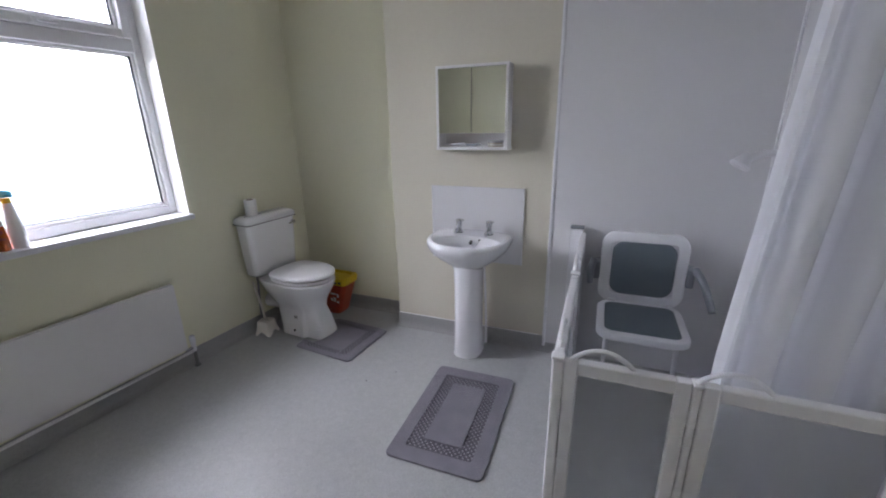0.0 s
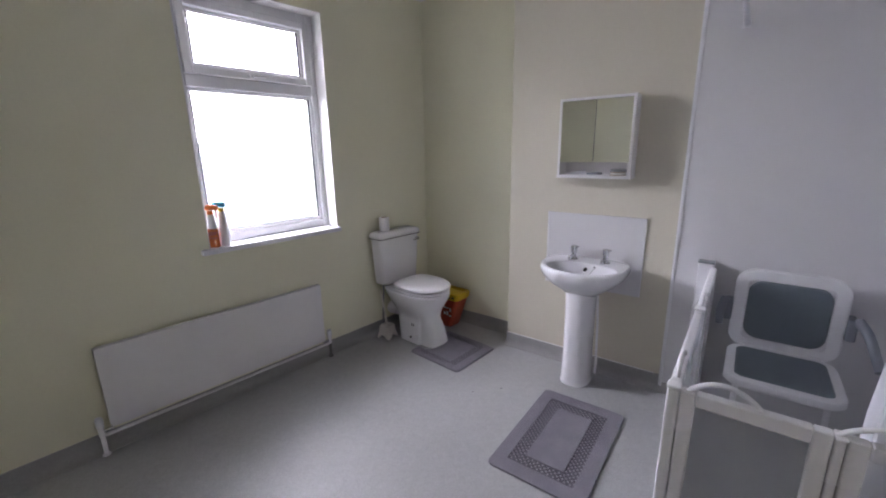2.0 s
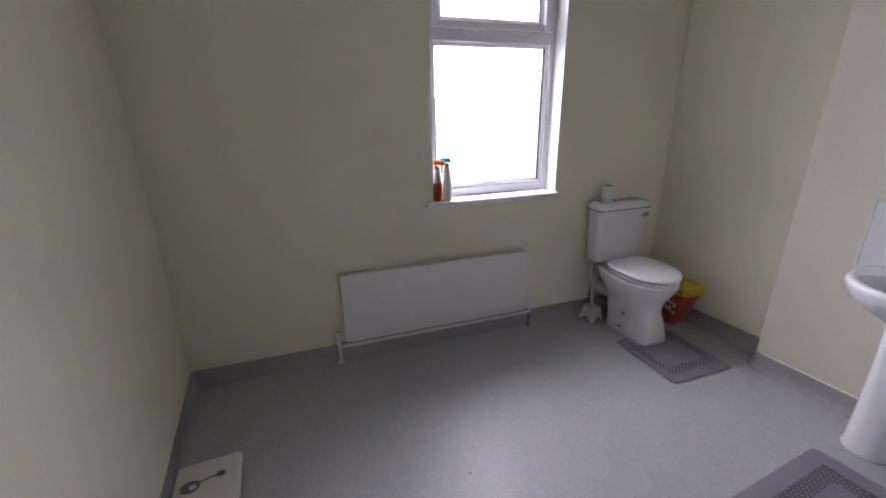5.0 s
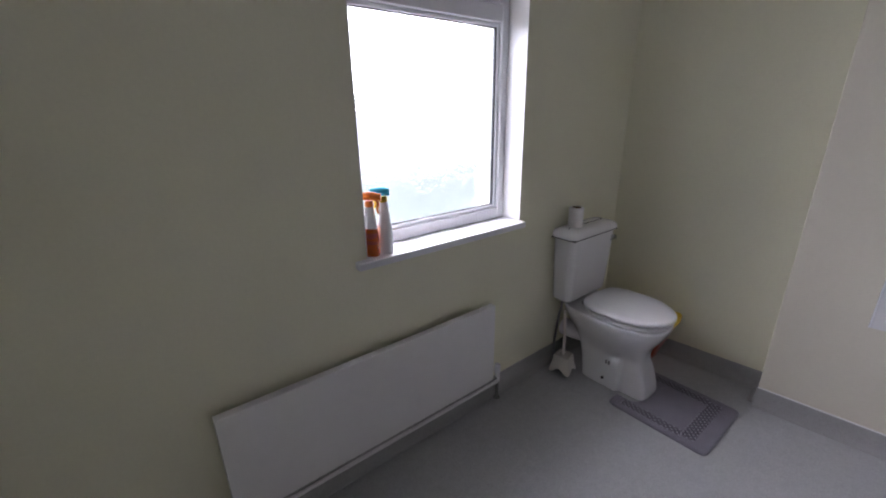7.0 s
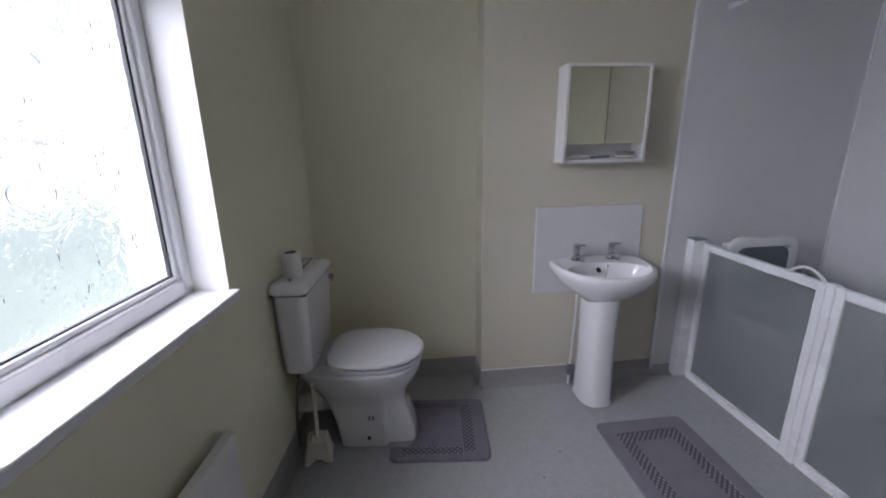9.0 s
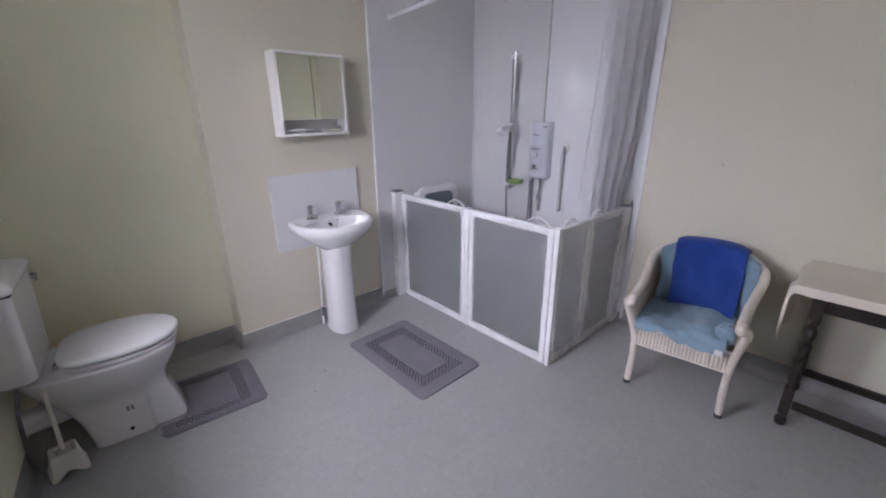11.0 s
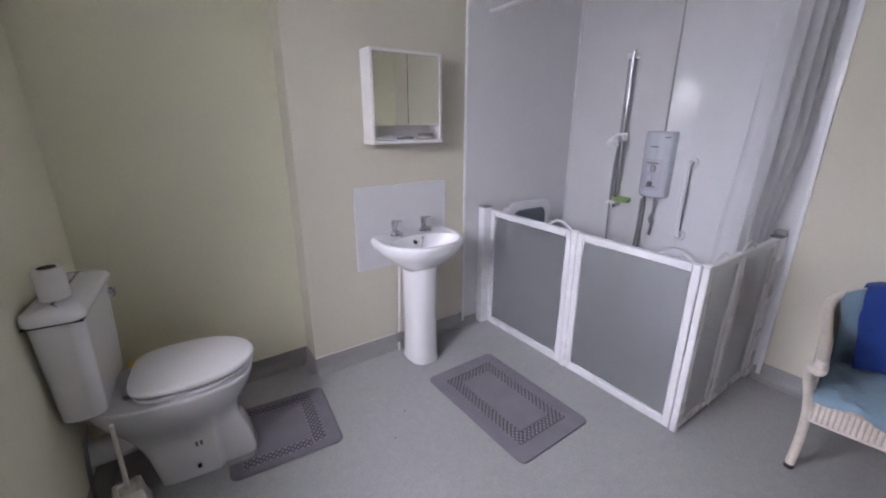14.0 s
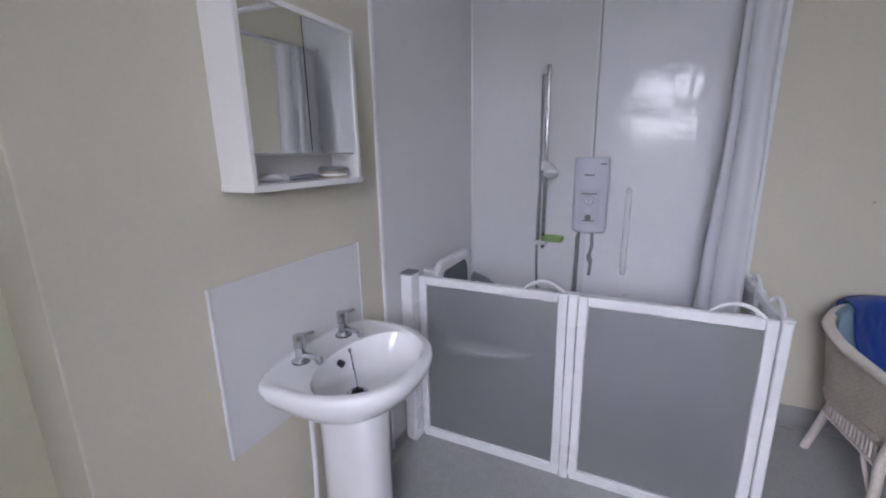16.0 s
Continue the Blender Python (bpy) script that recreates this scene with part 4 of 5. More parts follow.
part("supply_pipe", tube(curve([(0.06, -0.06, 0.60), (0.07, -0.055, 0.4), (0.078, -0.05, 0.15), (0.08, -0.05, 0.0)], 4), 0.0075, 8), PLASTIC, basin, "white supply pipe")
structure("splashback", box(1.215, 1.784, FAR - 0.008, FAR, 0.545, 1.013, 0.002), PANEL, "glossy white plastic splashback behind the basin", smooth=True, category="splashback")
structure("trim", box(1.784, 1.79, FAR - 0.011, FAR, 0.545, 1.013, 0.002), UPVC, "white plastic edge strip of the splashback", smooth=True, category="trim")
structure("trim", box(1.209, 1.215, FAR - 0.011, FAR, 0.545, 1.013, 0.002), UPVC, "white plastic edge strip of the splashback", smooth=True, category="trim")

# ---- mirror cabinet ----
CX0, CX1, CZ0, CZ1, CD = 1.292, 1.70, 1.236, 1.677, 0.108
cab = thing("mirror_cabinet", Matrix.Translation((CX0, FAR, CZ0)), "white bathroom cabinet with two mirror doors and open shelf", "cabinet")
cw, ch = CX1 - CX0, CZ1 - CZ0
part("side_panel", box(0, 0.014, -CD, 0, 0.016, ch - 0.014, 0.001), GLOSS, cab)
part("side_panel", box(cw - 0.014, cw, -CD, 0, 0.016, ch - 0.014, 0.001), GLOSS, cab)
part("top_panel", box(0, cw, -CD, 0, ch - 0.014, ch, 0.001), GLOSS, cab)
part("bottom_panel", box(-0.003, cw + 0.003, -CD - 0.004, 0, 0, 0.016, 0.001), GLOSS, cab)
part("back_panel", box(0.014, cw - 0.014, -0.006, -0.001, 0.016, ch - 0.014), GLOSS, cab)
part("shelf", box(0.014, cw - 0.014, -CD + 0.012, -0.006, 0.086, 0.098, 0.001), GLOSS, cab)
for x0, x1 in ((0.015, cw / 2 - 0.0016), (cw / 2 + 0.0016, cw - 0.015)):
    part("mirror_door", box(x0, x1, -CD + 0.004, -CD + 0.010, 0.090, ch - 0.016), MIRROR, cab, "mirror-fronted door", False)
part("door_gap", box(cw / 2 - 0.004, cw / 2 + 0.004, -CD + 0.0105, -CD + 0.012, 0.098, ch - 0.017), DARK, cab, "dark gap between the doors", False)
part("door_edge", box(0.014, cw - 0.014, -CD + 0.010, -CD + 0.013, ch - 0.0165, ch - 0.014), DARK, cab, "dark gap over the doors", False)

tin = thing("round_tin", Matrix.Translation((CX1 - 0.075, FAR - 0.06, CZ0 + 0.016)), "small patterned tin with a dark lid on the shelf", "tin")
part("body", lathe([(0.041, 0.0), (0.042, 0.003), (0.042, 0.02)], 24), surface("gilt_tin", (0.45, 0.40, 0.30), 0.4, metal=0.4, vary=0.2, grain=90), tin)
part("lid", lathe([(0.043, 0.021), (0.044, 0.023), (0.044, 0.031), (0.038, 0.034)], 24), DULL_METAL, tin, "dark metal lid")
part("band", lathe([(0.0425, 0.008), (0.043, 0.009), (0.043, 0.013), (0.0425, 0.014)], 24), PAPER, tin)
tube_ob = thing("toothpaste_tube", pose(CX0 + 0.085, FAR - 0.06, CZ0 + 0.016, 0, 0, 8), "white tube lying on the cabinet shelf", "tube")
part("tube", loft([[(x, r * 0.9 * math.cos(a) * w_, 0.012 + r * (0.75 if w_ < 1.4 else 0.35) * math.sin(a)) for a in [2 * math.pi * k / 16 for k in range(16)]] for x, r, w_ in ((-0.06, 0.003, 5.0), (-0.03, 0.010, 1.5), (0.0, 0.013, 1.2), (0.035, 0.014, 1.0), (0.045, 0.009, 1.0))]), PLASTIC, tube_ob)
part("cap", tube([(0.045, 0, 0.012), (0.065, 0, 0.012)], 0.010, 12), PLASTIC, tube_ob)
raz = thing("razor", pose(CX0 + 0.20, FAR - 0.065, CZ0 + 0.016, 0, 0, -10), "small grey razor lying on the cabinet shelf", "razor")
part("grip", tube(curve([(-0.04, 0, 0.007), (0, 0.003, 0.010), (0.035, 0, 0.012)], 4), lambda t: 0.0055 + 0.002 * t, 10), GREY_ARM, raz)
part("blade_head", box(0.03, 0.045, -0.02, 0.02, 0.004, 0.016, 0.003), DULL_METAL, raz)

# ---- rugs ----


def tufts(cells, z, size):
    """Small woven knobs, too many to count."""
    bm = bmesh.new()
    for x, y in cells:
        base = [bm.verts.new((x + dx * size, y + dy * size, z)) for dx, dy in ((1, 0), (0, 1), (-1, 0), (0, -1))]
        top = [bm.verts.new((x + dx * size * 0.5, y + dy * size * 0.5, z + 0.0035)) for dx, dy in ((1, 0), (0, 1), (-1, 0), (0, -1))]
        for i in range(4):
            bm.faces.new((base[i], base[(i + 1) % 4], top[(i + 1) % 4], top[i]))
        bm.faces.new(top)
    return bm


RW, RL = 0.22, 0.352
rug = thing("bath_mat", pose(1.632, 2.251, 0, 0, 0, 0.8), "mauve-grey cotton bath mat with woven lattice border", "bath mat", "matching bathroom mats")
part("mat_body", loft([rrect(-RW, RW, -RL, RL, 0.0, 0.03), rrect(-RW - 0.003, RW + 0.003, -RL - 0.003, RL + 0.003, 0.004, 0.033), rrect(-RW, RW, -RL, RL, 0.010, 0.03),
                   rrect(-RW + 0.066, RW - 0.066, -RL + 0.075, RL - 0.075, 0.0115, 0.008), rrect(-RW + 0.068, RW - 0.068, -RL + 0.077, RL - 0.077, 0.006, 0.008)]), MAUVE, rug)
part("border", loft([rrect(-RW + 0.064, RW - 0.064, -RL + 0.073, RL - 0.073, 0.004, 0.008), rrect(-RW + 0.064, RW - 0.064, -RL + 0.073, RL - 0.073, 0.0075, 0.008)]), MAUVE_DARK, rug, "darker woven lattice border")
IX, IY = RW - 0.128, RL - 0.137
part("centre_field", loft([rrect(-IX, IX, -IY, IY, 0.007, 0.006), rrect(-IX, IX, -IY, IY, 0.011, 0.006), rrect(-IX + 0.006, IX - 0.006, -IY + 0.006, IY - 0.006, 0.013, 0.006)]), MAUVE, rug)
cells = []
step = 0.0125
nx, ny = int((RW - 0.068) / step), int((RL - 0.077) / step)
for i in range(-nx, nx + 1):
    for j in range(-ny, ny + 1):
        x, y = i * step, j * step
        if (i + j) % 2 == 0 and (abs(x) > IX + 0.004 or abs(y) > IY + 0.004):
            cells.append((x, y))
tf = part("tufting", tufts(cells, 0.0072, 0.0058), MAUVE_TUFT, rug, smooth=False)
tf["kind"] = "stuff"

mat2 = thing("pedestal_mat", WIN @ Matrix.Translation((0.655, 2.745, 0)), "mauve-grey cotton pedestal mat round the toilet foot", "bath mat", "matching bathroom mats")


def u_ring(z, g):
    """Outline of a mat with a bay for the toilet foot."""
    x0, x1, y0, y1, r = -0.22 + g, 0.225 - g, -0.212 + g, 0.212 - g, 0.03
    bay, deep = 0.122 + g, -0.10 + g
    out = []
    def corner(cx, cy, a0, rr, k=5, flip=1):
        for i in range(k + 1):
            a = radians(a0 + flip * 90 * i / k)
            out.append((cx + rr * math.cos(a), cy + rr * math.sin(a), z))
    corner(x1 - r, y1 - r, 0, r)
    corner(x0 + r, y1 - r, 90, r)
    out.append((x0, bay + 0.002, z))
    for i in range(9):
        a = radians(90 - 180 * i / 8)
        out.append((deep - 0.05 + 0.05 * math.cos(a) + (0.0), bay * math.sin(a), z))
    out.append((x0, -bay - 0.002, z))
    corner(x0 + r, y0 + r, 180, r)
    corner(x1 - r, y0 + r, 270, r)
    return out


part("mat_body", loft([u_ring(0.0, 0.0), u_ring(0.005, -0.003), u_ring(0.010, 0.002), u_ring(0.0115, 0.012)]), MAUVE, mat2)
BORD = [(0.108, 0.162, -0.165, 0.165), (-0.17, 0.107, -0.178, -0.138), (-0.17, 0.107, 0.138, 0.178)]
cells = []
for k, (x0, x1, y0, y1) in enumerate(BORD):
    part("border", box(x0, x1, y0, y1, 0.0105, 0.0122), MAUVE_DARK, mat2, "darker woven lattice border", False)
    for i in range(int((x1 - x0) / step) + 1):
        for j in range(int((y1 - y0) / step) + 1):
            if (i + j) % 2 == 0:
                cells.append((x0 + i * step, y0 + j * step))
tf = part("tufting", tufts(cells, 0.0122, 0.0058), MAUVE_TUFT, mat2, smooth=False)
tf["kind"] = "stuff"

# ---- wicker chair ----
chair = thing("wicker_chair", pose(2.346, 1.073, 0, 0, 0, 97.5), "off-white woven cane tub armchair by the wall", "chair")
SEAT_Z = 0.36


def shell(u, v):
    """Back and arms in one sweep; u round the back, v upwards."""
    a = math.pi * (u * 1.16 - 0.08)
    wide = min(1.0, max(0.0, math.sin(a) * 1.6))
    x = (0.212 + 0.045 * wide) * math.copysign(abs(math.cos(a)) ** 0.82, math.cos(a)) * (1 + 0.13 * v * wide)
    y = -0.155 - 0.275 * math.sin(a) - 0.05 * v * max(0, math.sin(a))
    if math.sin(a) < 0.25:
        y = y + (0.25 - math.sin(a)) * 0.35 * (0.4 + v)
    rise = min(1.0, max(0, math.sin(a)) * 1.12) ** 1.1
    top = 0.55 + 0.112 * rise
    low = SEAT_Z - 0.04
    return (x, y, low + (top - low) * v)


part("shell", sheet(56, 18, shell, 0.012), WICKER, chair)
rim = [Vector(shell(i / 40, 1.0)) for i in range(41)]
part("rim", tube(rim, lambda t: 0.019 + 0.002 * math.sin(math.pi * t), 12), CANE, chair, "thick rolled cane rim")
for s in (0, 1):
    e = Vector(shell(s, 1.0))
    sx = 1 if s == 0 else -1
    part("front_leg", tube(curve([e, e + Vector((0, 0.022, -0.014)), (sx * 0.232, e.y * 0.6 + 0.025, 0.50), (sx * 0.207, 0.01, 0.30), (sx * 0.20, 0.0, 0.16), (sx * 0.205, 0.005, 0.012)], 5), lambda t: 0.0195 - 0.0035 * min(1, t * 1.5), 12), CANE, chair)
    part("foot", lathe([(0.016, 0.0), (0.0175, 0.004), (0.0175, 0.02)], 14, None, sx * 0.205, 0.005), GASKET_AND_SHADE, chair, "dark rubber foot")
    part("back_leg", tube(curve([(sx * 0.15, -0.34, 0.40), (sx * 0.165, -0.38, 0.22), (sx * 0.19, -0.43, 0.0)], 5), 0.0155, 12), CANE, chair)
    part("brace", tube(curve([(sx * 0.205, 0.0, 0.12), (sx * 0.20, -0.08, 0.22), (sx * 0.19, -0.14, 0.31)], 5), 0.007, 8), CANE, chair)
part("seat", loft([rrect(-0.215, 0.215, -0.38, 0.015, SEAT_Z - 0.03, 0.06), rrect(-0.22, 0.22, -0.385, 0.02, SEAT_Z - 0.02, 0.06), rrect(-0.22, 0.22, -0.385, 0.02, SEAT_Z - 0.005, 0.06), rrect(-0.2, 0.2, -0.37, 0.005, SEAT_Z + 0.004, 0.05)]), WICKER, chair)
part("front_rail", box(-0.2, 0.2, 0.006, 0.018, 0.240, 0.253, 0.004), CANE, chair)
part("front_rail", box(-0.2, 0.2, 0.006, 0.02, SEAT_Z - 0.022, SEAT_Z - 0.002, 0.005), CANE, chair)
part("apron", box(-0.2, 0.2, 0.002, 0.010, 0.243, SEAT_Z - 0.01, 0.001), WICKER, chair)
for i in range(26):
    x = -0.196 + 0.392 * i / 25
    part("cane_strip", box(x - 0.0055, x + 0.0055, 0.009, 0.017, 0.247, SEAT_Z - 0.015, 0.002, None, 1), CANE, chair)
for s in (-1, 1):
    for i in range(14):
        y = -0.03 - 0.28 * i / 13
        part("cane_strip", box(s * 0.206 - 0.004, s * 0.206 + 0.004, y - 0.0055, y + 0.0055, 0.247, SEAT_Z - 0.015, 0.002, None, 1), CANE, chair)
    part("side_rail", box(s * 0.206 - 0.007, s * 0.206 + 0.007, -0.33, 0.0, 0.240, 0.253, 0.004), CANE, chair)


def over_back(width, x_mid, lift, low, wob, seed, behind=0.12, ahead=0.05):
    """A towel hung over the chair back and down to the seat."""
    def f(u, v):
        k = (u - 0.5) * width + x_mid
        d = v * (behind + 0.46)
        a = 0.5 + k / 0.245 / math.pi / 1.16
        top = Vector(shell(1 - a, 1.0))
        jig = wob * noise.noise(Vector((k * 12 + seed, v * 3, seed))) + wob * 0.3 * noise.noise(Vector((k * 40 + seed, v * 9, seed)))
        k += 0.02 * noise.noise(Vector((v * 4, width * 9, 0.5))) * (u - 0.5) * 2
        if d < behind:
            return (k * 1.02, top.y - 0.03 - lift + jig * 0.5, top.z + 0.012 + lift - (behind - d) * 0.95)
        e = d - behind
        arc = 0.06
        if e < arc:
            t = e / arc * math.pi
            return (k, top.y + (-math.cos(t)) * (0.03 + lift) + jig * 0.3, top.z + 0.012 + lift + 0.018 * math.sin(t))
        g = (e - arc) / (0.46 - arc)
        bot = Vector(shell(1 - a, 0.12))
        y = (top.y + 0.03 + lift) * (1 - g) + (bot.y + 0.028 + lift + ahead * g) * g
        return (k * (1 - 0.04 * g) - 0.018 * g, y + jig, (top.z + 0.01) * (1 - g) + (low) * g)
    return f


pale = thing("pale_blue_towel", chair.matrix_basis.copy(), "pale blue towel spread over the chair seat and back", "towel")
part("back_cloth", sheet(40, 40, over_back(0.43, -0.005, 0.002, SEAT_Z + 0.02, 0.03, 11.0, 0.06), 0.006), PALE_BLUE, pale)


def on_seat(u, v):
    x = (u - 0.5) * 0.37 + 0.012 + 0.02 * noise.noise(Vector((v * 3, u, 8.0)))
    d = v * (0.385 + 0.014 * math.sin(u * 6.0))
    wr = 0.022 * noise.noise(Vector((u * 5, v * 4, 7.0))) + 0.006 * noise.noise(Vector((u * 14, v * 11, 2.0)))
    if d < 0.33:
        return (x, -0.30 + d, SEAT_Z + 0.034 + wr + 0.01 * math.sin(u * 7))
    e = d - 0.33
    return (x, 0.03 + 0.02 * math.sin(min(1, e / 0.03) * 1.57) + wr * 0.4, SEAT_Z + 0.026 + wr - max(0, e - 0.01) * (0.9 + 0.1 * math.sin(u * 9 + 0.4)))


part("seat_cloth", sheet(40, 36, on_seat, 0.007), PALE_BLUE, pale)
part("care_label", box(-0.165, -0.135, 0.056, 0.058, SEAT_Z - 0.022, SEAT_Z + 0.004), PAPER, pale, "small white sewn label", False)
part("bunched_corner", sheet(20, 16, lambda u, v: (-0.155 + 0.05 * math.cos(u * 6.0) * (0.4 + v * 0.6) + 0.01 * noise.noise(Vector((u * 6, v * 5, 1))), -0.04 + 0.045 * math.sin(u * 6.0) * (0.4 + 0.6 * v), SEAT_Z + 0.085 - 0.07 * v * v + 0.012 * noise.noise(Vector((u * 7, v * 6, 4)))), 0.006), PALE_BLUE, pale)
turq = thing("turquoise_towel", chair.matrix_basis.copy(), "folded turquoise towel under the pale towel on the seat", "towel")
part("cloth", loft([rrect(0.162 + g, 0.206 - g, -0.22 + g, 0.012 - g, SEAT_Z + z, 0.016) for z, g in ((0.004, 0.004), (0.007, 0.0), (0.011, 0.0), (0.013, 0.004), (0.015, 0.0), (0.020, 0.0), (0.023, 0.005))]), TURQUOISE, turq)
blue = thing("blue_towel", chair.matrix_basis.copy(), "royal blue towel hung over the chair back", "towel")
part("cloth", sheet(40, 44, over_back(0.305, -0.004, 0.021, SEAT_Z + 0.040, 0.022, 11.0, 0.13, 0.10), 0.007), BLUE, blue)

# ---- barley-twist table ----
table = thing("side_table", Matrix.Translation((2.70, 0.44, 0)), "dark oak side table with barley-twist legs", "table")
TX, TY = 0.175, 0.225
part("tabletop", box(-TX - 0.035, TX + 0.035, -TY - 0.075, TY + 0.075, 0.655, 0.68, 0.006), OAK, table)
part("apron", box(-TX, TX, TY - 0.012, TY + 0.012, 0.58, 0.654, 0.003), OAK, table)
part("apron", box(-TX, TX, -TY - 0.012, -TY + 0.012, 0.58, 0.654, 0.003), OAK, table)
part("apron", box(-TX - 0.012, -TX + 0.012, -TY + 0.02, TY - 0.02, 0.58, 0.654, 0.003), OAK, table)
part("apron", box(TX - 0.012, TX + 0.012, -TY + 0.02, TY - 0.02, 0.58, 0.654, 0.003), OAK, table)


def twist_leg(cx, cy):
    rings = []
    for k in range(61):
        z = 0.205 + (0.545 - 0.205) * k / 60
        ring = []
        for i in range(16):
            a = 2 * math.pi * i / 16
            r = 0.0155 + 0.005 * math.cos(2 * (a - k / 60 * 2 * math.pi * 2.1))
            ring.append((cx + r * math.cos(a), cy + r * math.sin(a), z))
        rings.append(ring)
    bm = loft(rings)
    box(cx - 0.019, cx + 0.019, cy - 0.019, cy + 0.019, 0.545, 0.655, 0.003, bm)
    box(cx - 0.019, cx + 0.019, cy - 0.019, cy + 0.019, 0.065, 0.205, 0.003, bm)
    lathe([(0.012, 0.0), (0.02, 0.006), (0.024, 0.025), (0.02, 0.045), (0.013, 0.052), (0.018, 0.065)], 16, bm, cx, cy)
    return bm


for x in (-TX, TX):
    for y in (-TY, TY):
        part("leg", twist_leg(x, y), OAK, table)
for x in (-TX, TX):
    part("stretcher", box(x - 0.013, x + 0.013, -TY + 0.021, TY - 0.021, 0.10, 0.135, 0.004), OAK, table)
for y in (-TY, TY):
    part("stretcher", box(-TX + 0.021, TX - 0.021, y - 0.013, y + 0.013, 0.15, 0.185, 0.004), OAK, table)

cloth = thing("tablecloth", Matrix.Translation((2.70, 0.44, 0.68)), "cream linen cloth draped over the side table", "tablecloth")


def linen(u, v):
    x, y = (u - 0.5) * 0.50, (v - 0.5) * 1.06
    hx, hy = TX + 0.037, TY + 0.078
    px, py, z = x, y, 0.004
    if abs(y) > hy:
        e = abs(y) - hy
        py = math.copysign(hy + 0.012 + 0.012 * math.sin(u * 11), y)
        z -= e * (1.0 if y > 0 else 0.9)
        py = math.copysign(abs(py) - 0.01 * (1 - min(1, e / 0.02)), y)
    if abs(x) > hx:
        e = abs(x) - hx
        px = math.copysign(hx + 0.006, x)
        z -= e
    return (px, py, z + 0.002 * noise.noise(Vector((u * 6, v * 9, 5))))


part("linen", sheet(40, 70, linen, 0.003), CLOTH, cloth)
pot = thing("small_ornament", Matrix.Translation((2.86, 0.43, 0.686)), "small grey and white ornament on the tablecloth", "ornament")
part("base", lathe([(0.03, 0.0), (0.04, 0.008), (0.045, 0.03), (0.03, 0.045)], 18), PLASTIC, pot)
part("top", lathe([(0.03, 0.045), (0.036, 0.055), (0.028, 0.075), (0.01, 0.085)], 18), GREY_ARM, pot, "grey upper part")

# ---- spray bottles on the window board ----


def spray_bottle(m, label, body_mat, lower_mat, trigger_mat, neck_mat, tall):
    b = thing("spray_bottle", m, label, "spray bottle", "cleaning sprays on the window board")
    prof = [(0.0, 0.024, 0.017), (0.004, 0.028, 0.020), (0.06, 0.028, 0.021), (0.10, 0.025, 0.018), (0.135, 0.020, 0.016), (0.165, 0.017, 0.014), (0.178, 0.012, 0.012)]
    k = tall / 0.178
    cut = 4
    rings = [oval(0, 0, z * k, a, c, 24, 2.6) for z, a, c in prof]
    part("lower_body", loft(rings[:cut]), lower_mat, b)
    part("upper_body", loft(rings[cut - 1:]), body_mat, b)
    z = tall
    part("collar", lathe([(0.014, z - 0.004), (0.015, z), (0.015, z + 0.014), (0.011, z + 0.018)], 18), neck_mat, b)
    head = loft([[(x, c * wy, z + 0.018 + (0.014 + 0.013 * s) * hz) for c, s in [(math.cos(t), math.sin(t)) for t in [2 * math.pi * i / 14 for i in range(14)]]] for x, wy, hz in ((-0.024, 0.006, 0.9), (-0.018, 0.011, 1.1), (0.0, 0.013, 1.2), (0.02, 0.012, 1.15), (0.04, 0.010, 1.0), (0.046, 0.007, 0.95))])
    part("spray_head", head, trigger_mat, b)
    part("trigger", tube(curve([(0.028, 0, z + 0.024), (0.034, 0, z + 0.008), (0.030, 0, z - 0.012), (0.034, 0, z - 0.028)], 4), lambda t: 0.006 - 0.002 * t, 8), neck_mat, b)
    part("print", loft([[(x * 1.01, y * 1.04, zz) for x, y, zz in oval(0, 0, z_ * k, a, c, 24, 2.6)][12:25] for z_, a, c in ((0.045, 0.028, 0.0207), (0.085, 0.0262, 0.019))], False, False, None, False), RED if lower_mat is ORANGE_LIQUID else PAPER, b, "blurred printed label")
    return b


spray_bottle(WIN @ pose(-0.022, 1.517, SILL, 0, 0, 40), "orange cleaning spray bottle with orange trigger head", PLASTIC, ORANGE_LIQUID, ORANGE, ORANGE, 0.188)
spray_bottle(WIN @ pose(-0.02, 1.574, SILL, 0, 0, 225), "white cleaning spray bottle with blue and yellow head", PLASTIC, PLASTIC, SKY_BLUE, YELLOW, 0.198)

# ---- bathroom scale ----
sc = thing("bathroom_scale", pose(0.54, 0.228, 0, 0, 0, 89), "white bathroom scale with grey printed dial on the floor", "scale")
part("platform", loft([rrect(-0.115, 0.115, -0.12, 0.12, 0.012, 0.012), rrect(-0.118, 0.118, -0.123, 0.123, 0.02, 0.014), rrect(-0.116, 0.116, -0.121, 0.121, 0.038, 0.014), rrect(-0.11, 0.11, -0.115, 0.115, 0.041, 0.012)]), CREAM_PLASTIC, sc)
part("base", box(-0.105, 0.105, -0.11, 0.11, 0.0, 0.013), GREY_ARM, sc, "grey base", False)
part("dial_print", loft([[(x - 0.06, y, z) for x, y, z in oval(0, 0, 0.0412, 0.035, 0.03)], [(x - 0.06, y, z) for x, y, z in oval(0, 0, 0.042, 0.035, 0.03)]]), GREY_PRINT, sc, "grey printed dial")
part("dial_window", loft([[(x - 0.05, y - 0.004, z) for x, y, z in oval(0, 0, 0.042, 0.013, 0.011)], [(x - 0.05, y - 0.004, z) for x, y, z in oval(0, 0, 0.0432, 0.013, 0.011)]]), PAPER, sc)
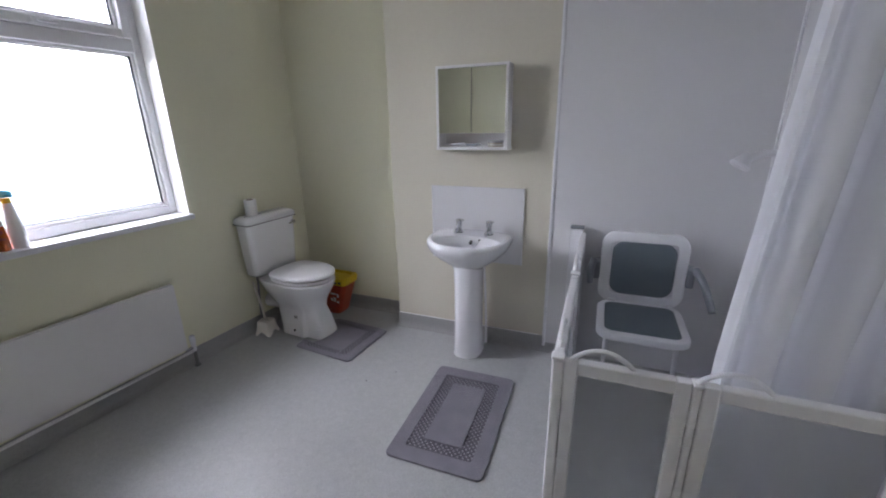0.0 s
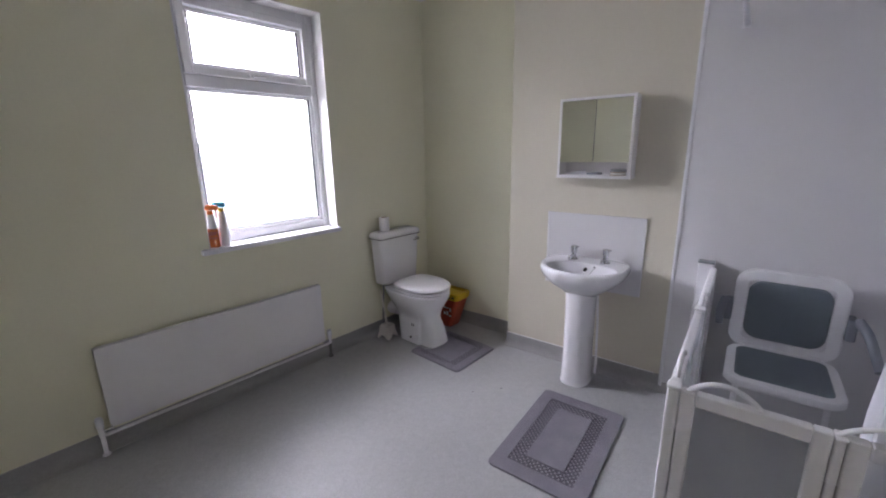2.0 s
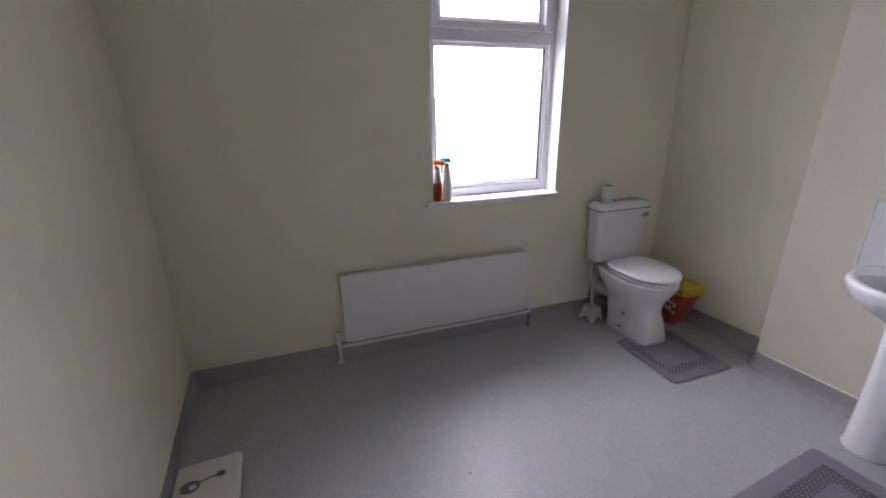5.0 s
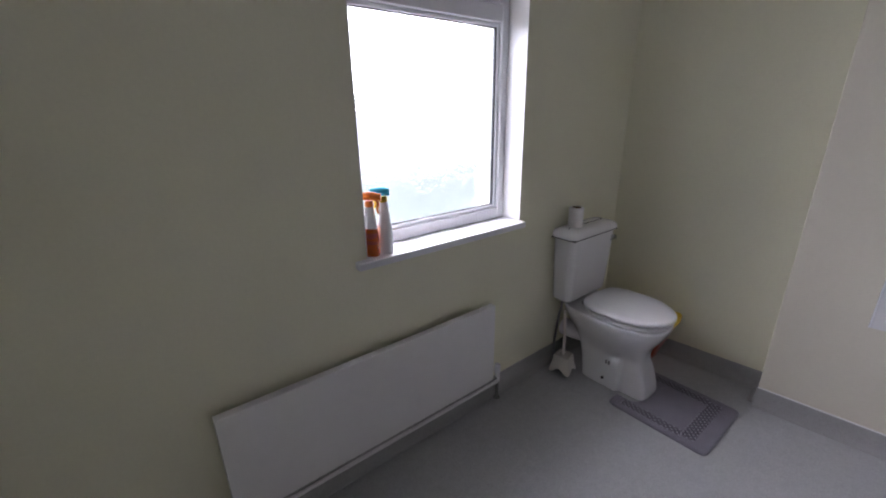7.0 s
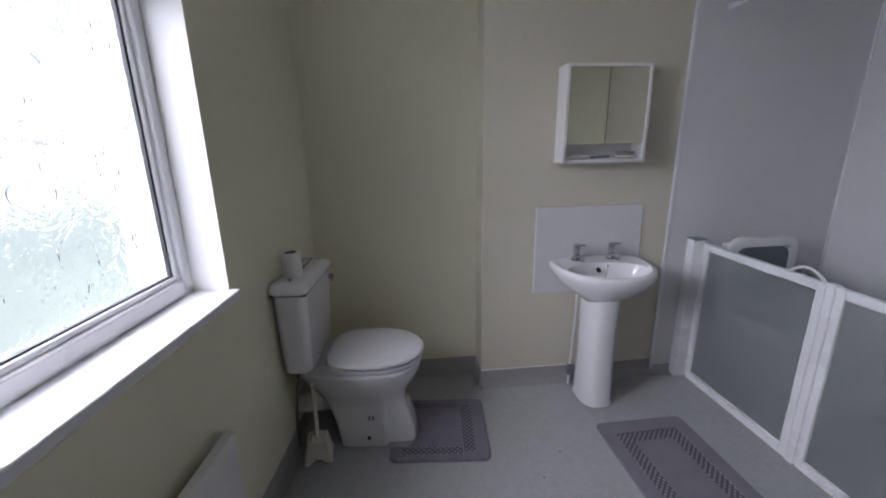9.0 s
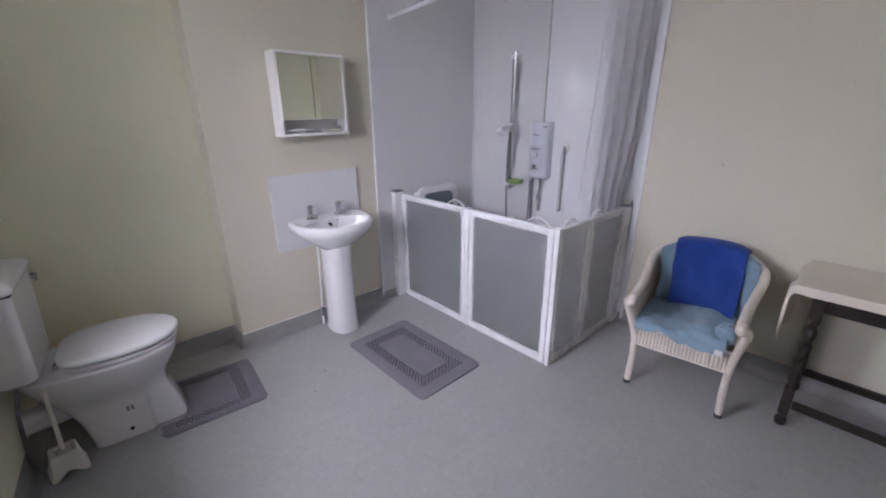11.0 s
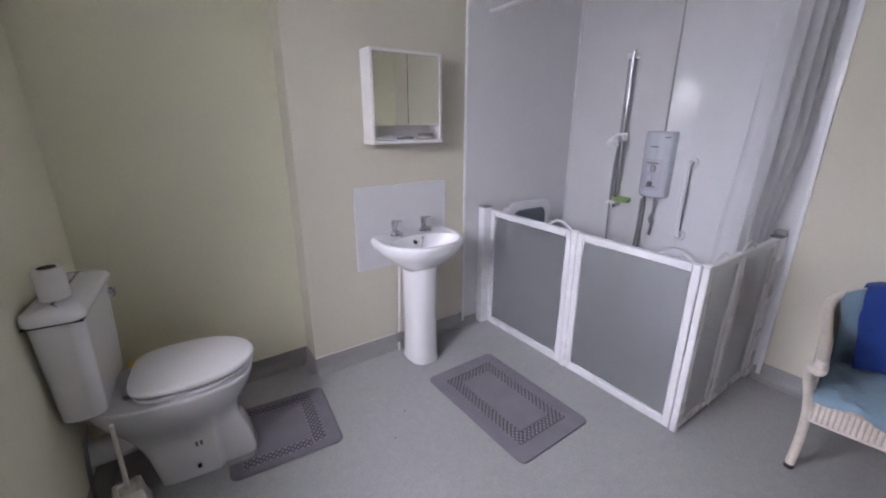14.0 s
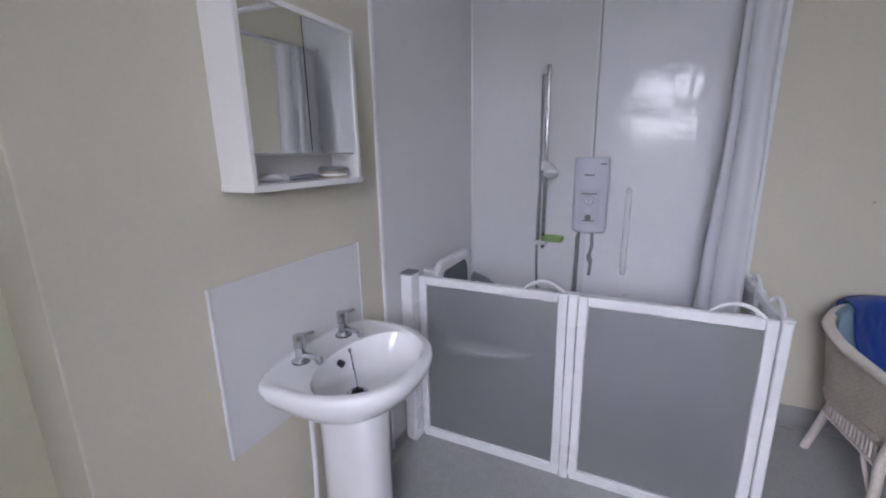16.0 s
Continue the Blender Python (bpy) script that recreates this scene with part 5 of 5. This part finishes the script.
part("handle_print", tube(curve([(-0.03, 0.012, 0.0405), (0.01, 0.022, 0.0405), (0.035, 0.024, 0.0405)], 4), 0.0035, 8), GREY_PRINT, sc)
part("handle_print", lathe([(0.016, 0.0412), (0.0155, 0.0422)], 18, None, 0.045, 0.026), GREY_PRINT, sc)

# ---- control box high on the window wall ----
vent = thing("wall_control", WIN @ Matrix.Translation((0, 1.085, 2.085)), "small white control box fixed high on the wall", "control box")
part("case", box(0, 0.032, -0.075, 0.075, 0, 0.12, 0.006), PLASTIC, vent)
part("recess", box(0.030, 0.0335, -0.05, 0.04, 0.032, 0.09, 0.001), GREY_ARM, vent, "grey display recess")
part("button", box(0.031, 0.0345, 0.04, 0.062, 0.012, 0.020, 0.001), PRINT, vent, "small dark button")

# ---- small marks ----
speck = thing("wall_plug", Matrix.Translation((RIGHT, 1.195, 1.09)), "small grey screw hole plug in the wall", "wall plug")
part("plug", tube([(0.0, 0, 0), (-0.004, 0, 0)], 0.006, 10), PALE_GREY, speck)
for x, y in ((1.06, 2.33), (1.18, 2.46), (0.9, 1.2)):
    c = thing("floor_crumb", Matrix.Translation((x, y, 0)), "small dark crumb of dirt on the vinyl", "dirt", "crumbs on the floor")
    part("grain", loft([egg(-0.006, 0.005, 0.004, 0.0, 10), egg(-0.005, 0.005, 0.0035, 0.002, 10), egg(-0.002, 0.002, 0.0015, 0.003, 10)]), GREY_PRINT, c)

# ---- tiles on the shower wall ----
TW, TH = 0.176, 0.243
tiling = structure("tiled_wall_lining", box(RIGHT - 0.004, RIGHT, TILE_EDGE, JOINT, 0.0, 2.4), GROUT, "glazed white tiles beside the shower curtain", category="tiles")
shared = {}
z = 0.0
while z < 2.395:
    rise = 0.052 if z == 0 else TH
    y = JOINT
    while y > TILE_EDGE + 0.01:
        tw, th = min(TW, y - TILE_EDGE), min(rise, 2.4 - z)
        key = (round(tw, 3), round(th, 3))
        if key not in shared:
            bm = box(-0.0016, 0, 0.0014, tw - 0.0014, 0.0014, th - 0.0014, 0.0007, None, 1)
            ob = part("tile", bm, TILE, tiling)
            shared[key] = ob.data
        else:
            ob = new("tile", shared[key])
            ob.parent = tiling
        ob.matrix_basis = Matrix.Translation((RIGHT - 0.004, y - tw, z))
        y -= tw
    z += rise
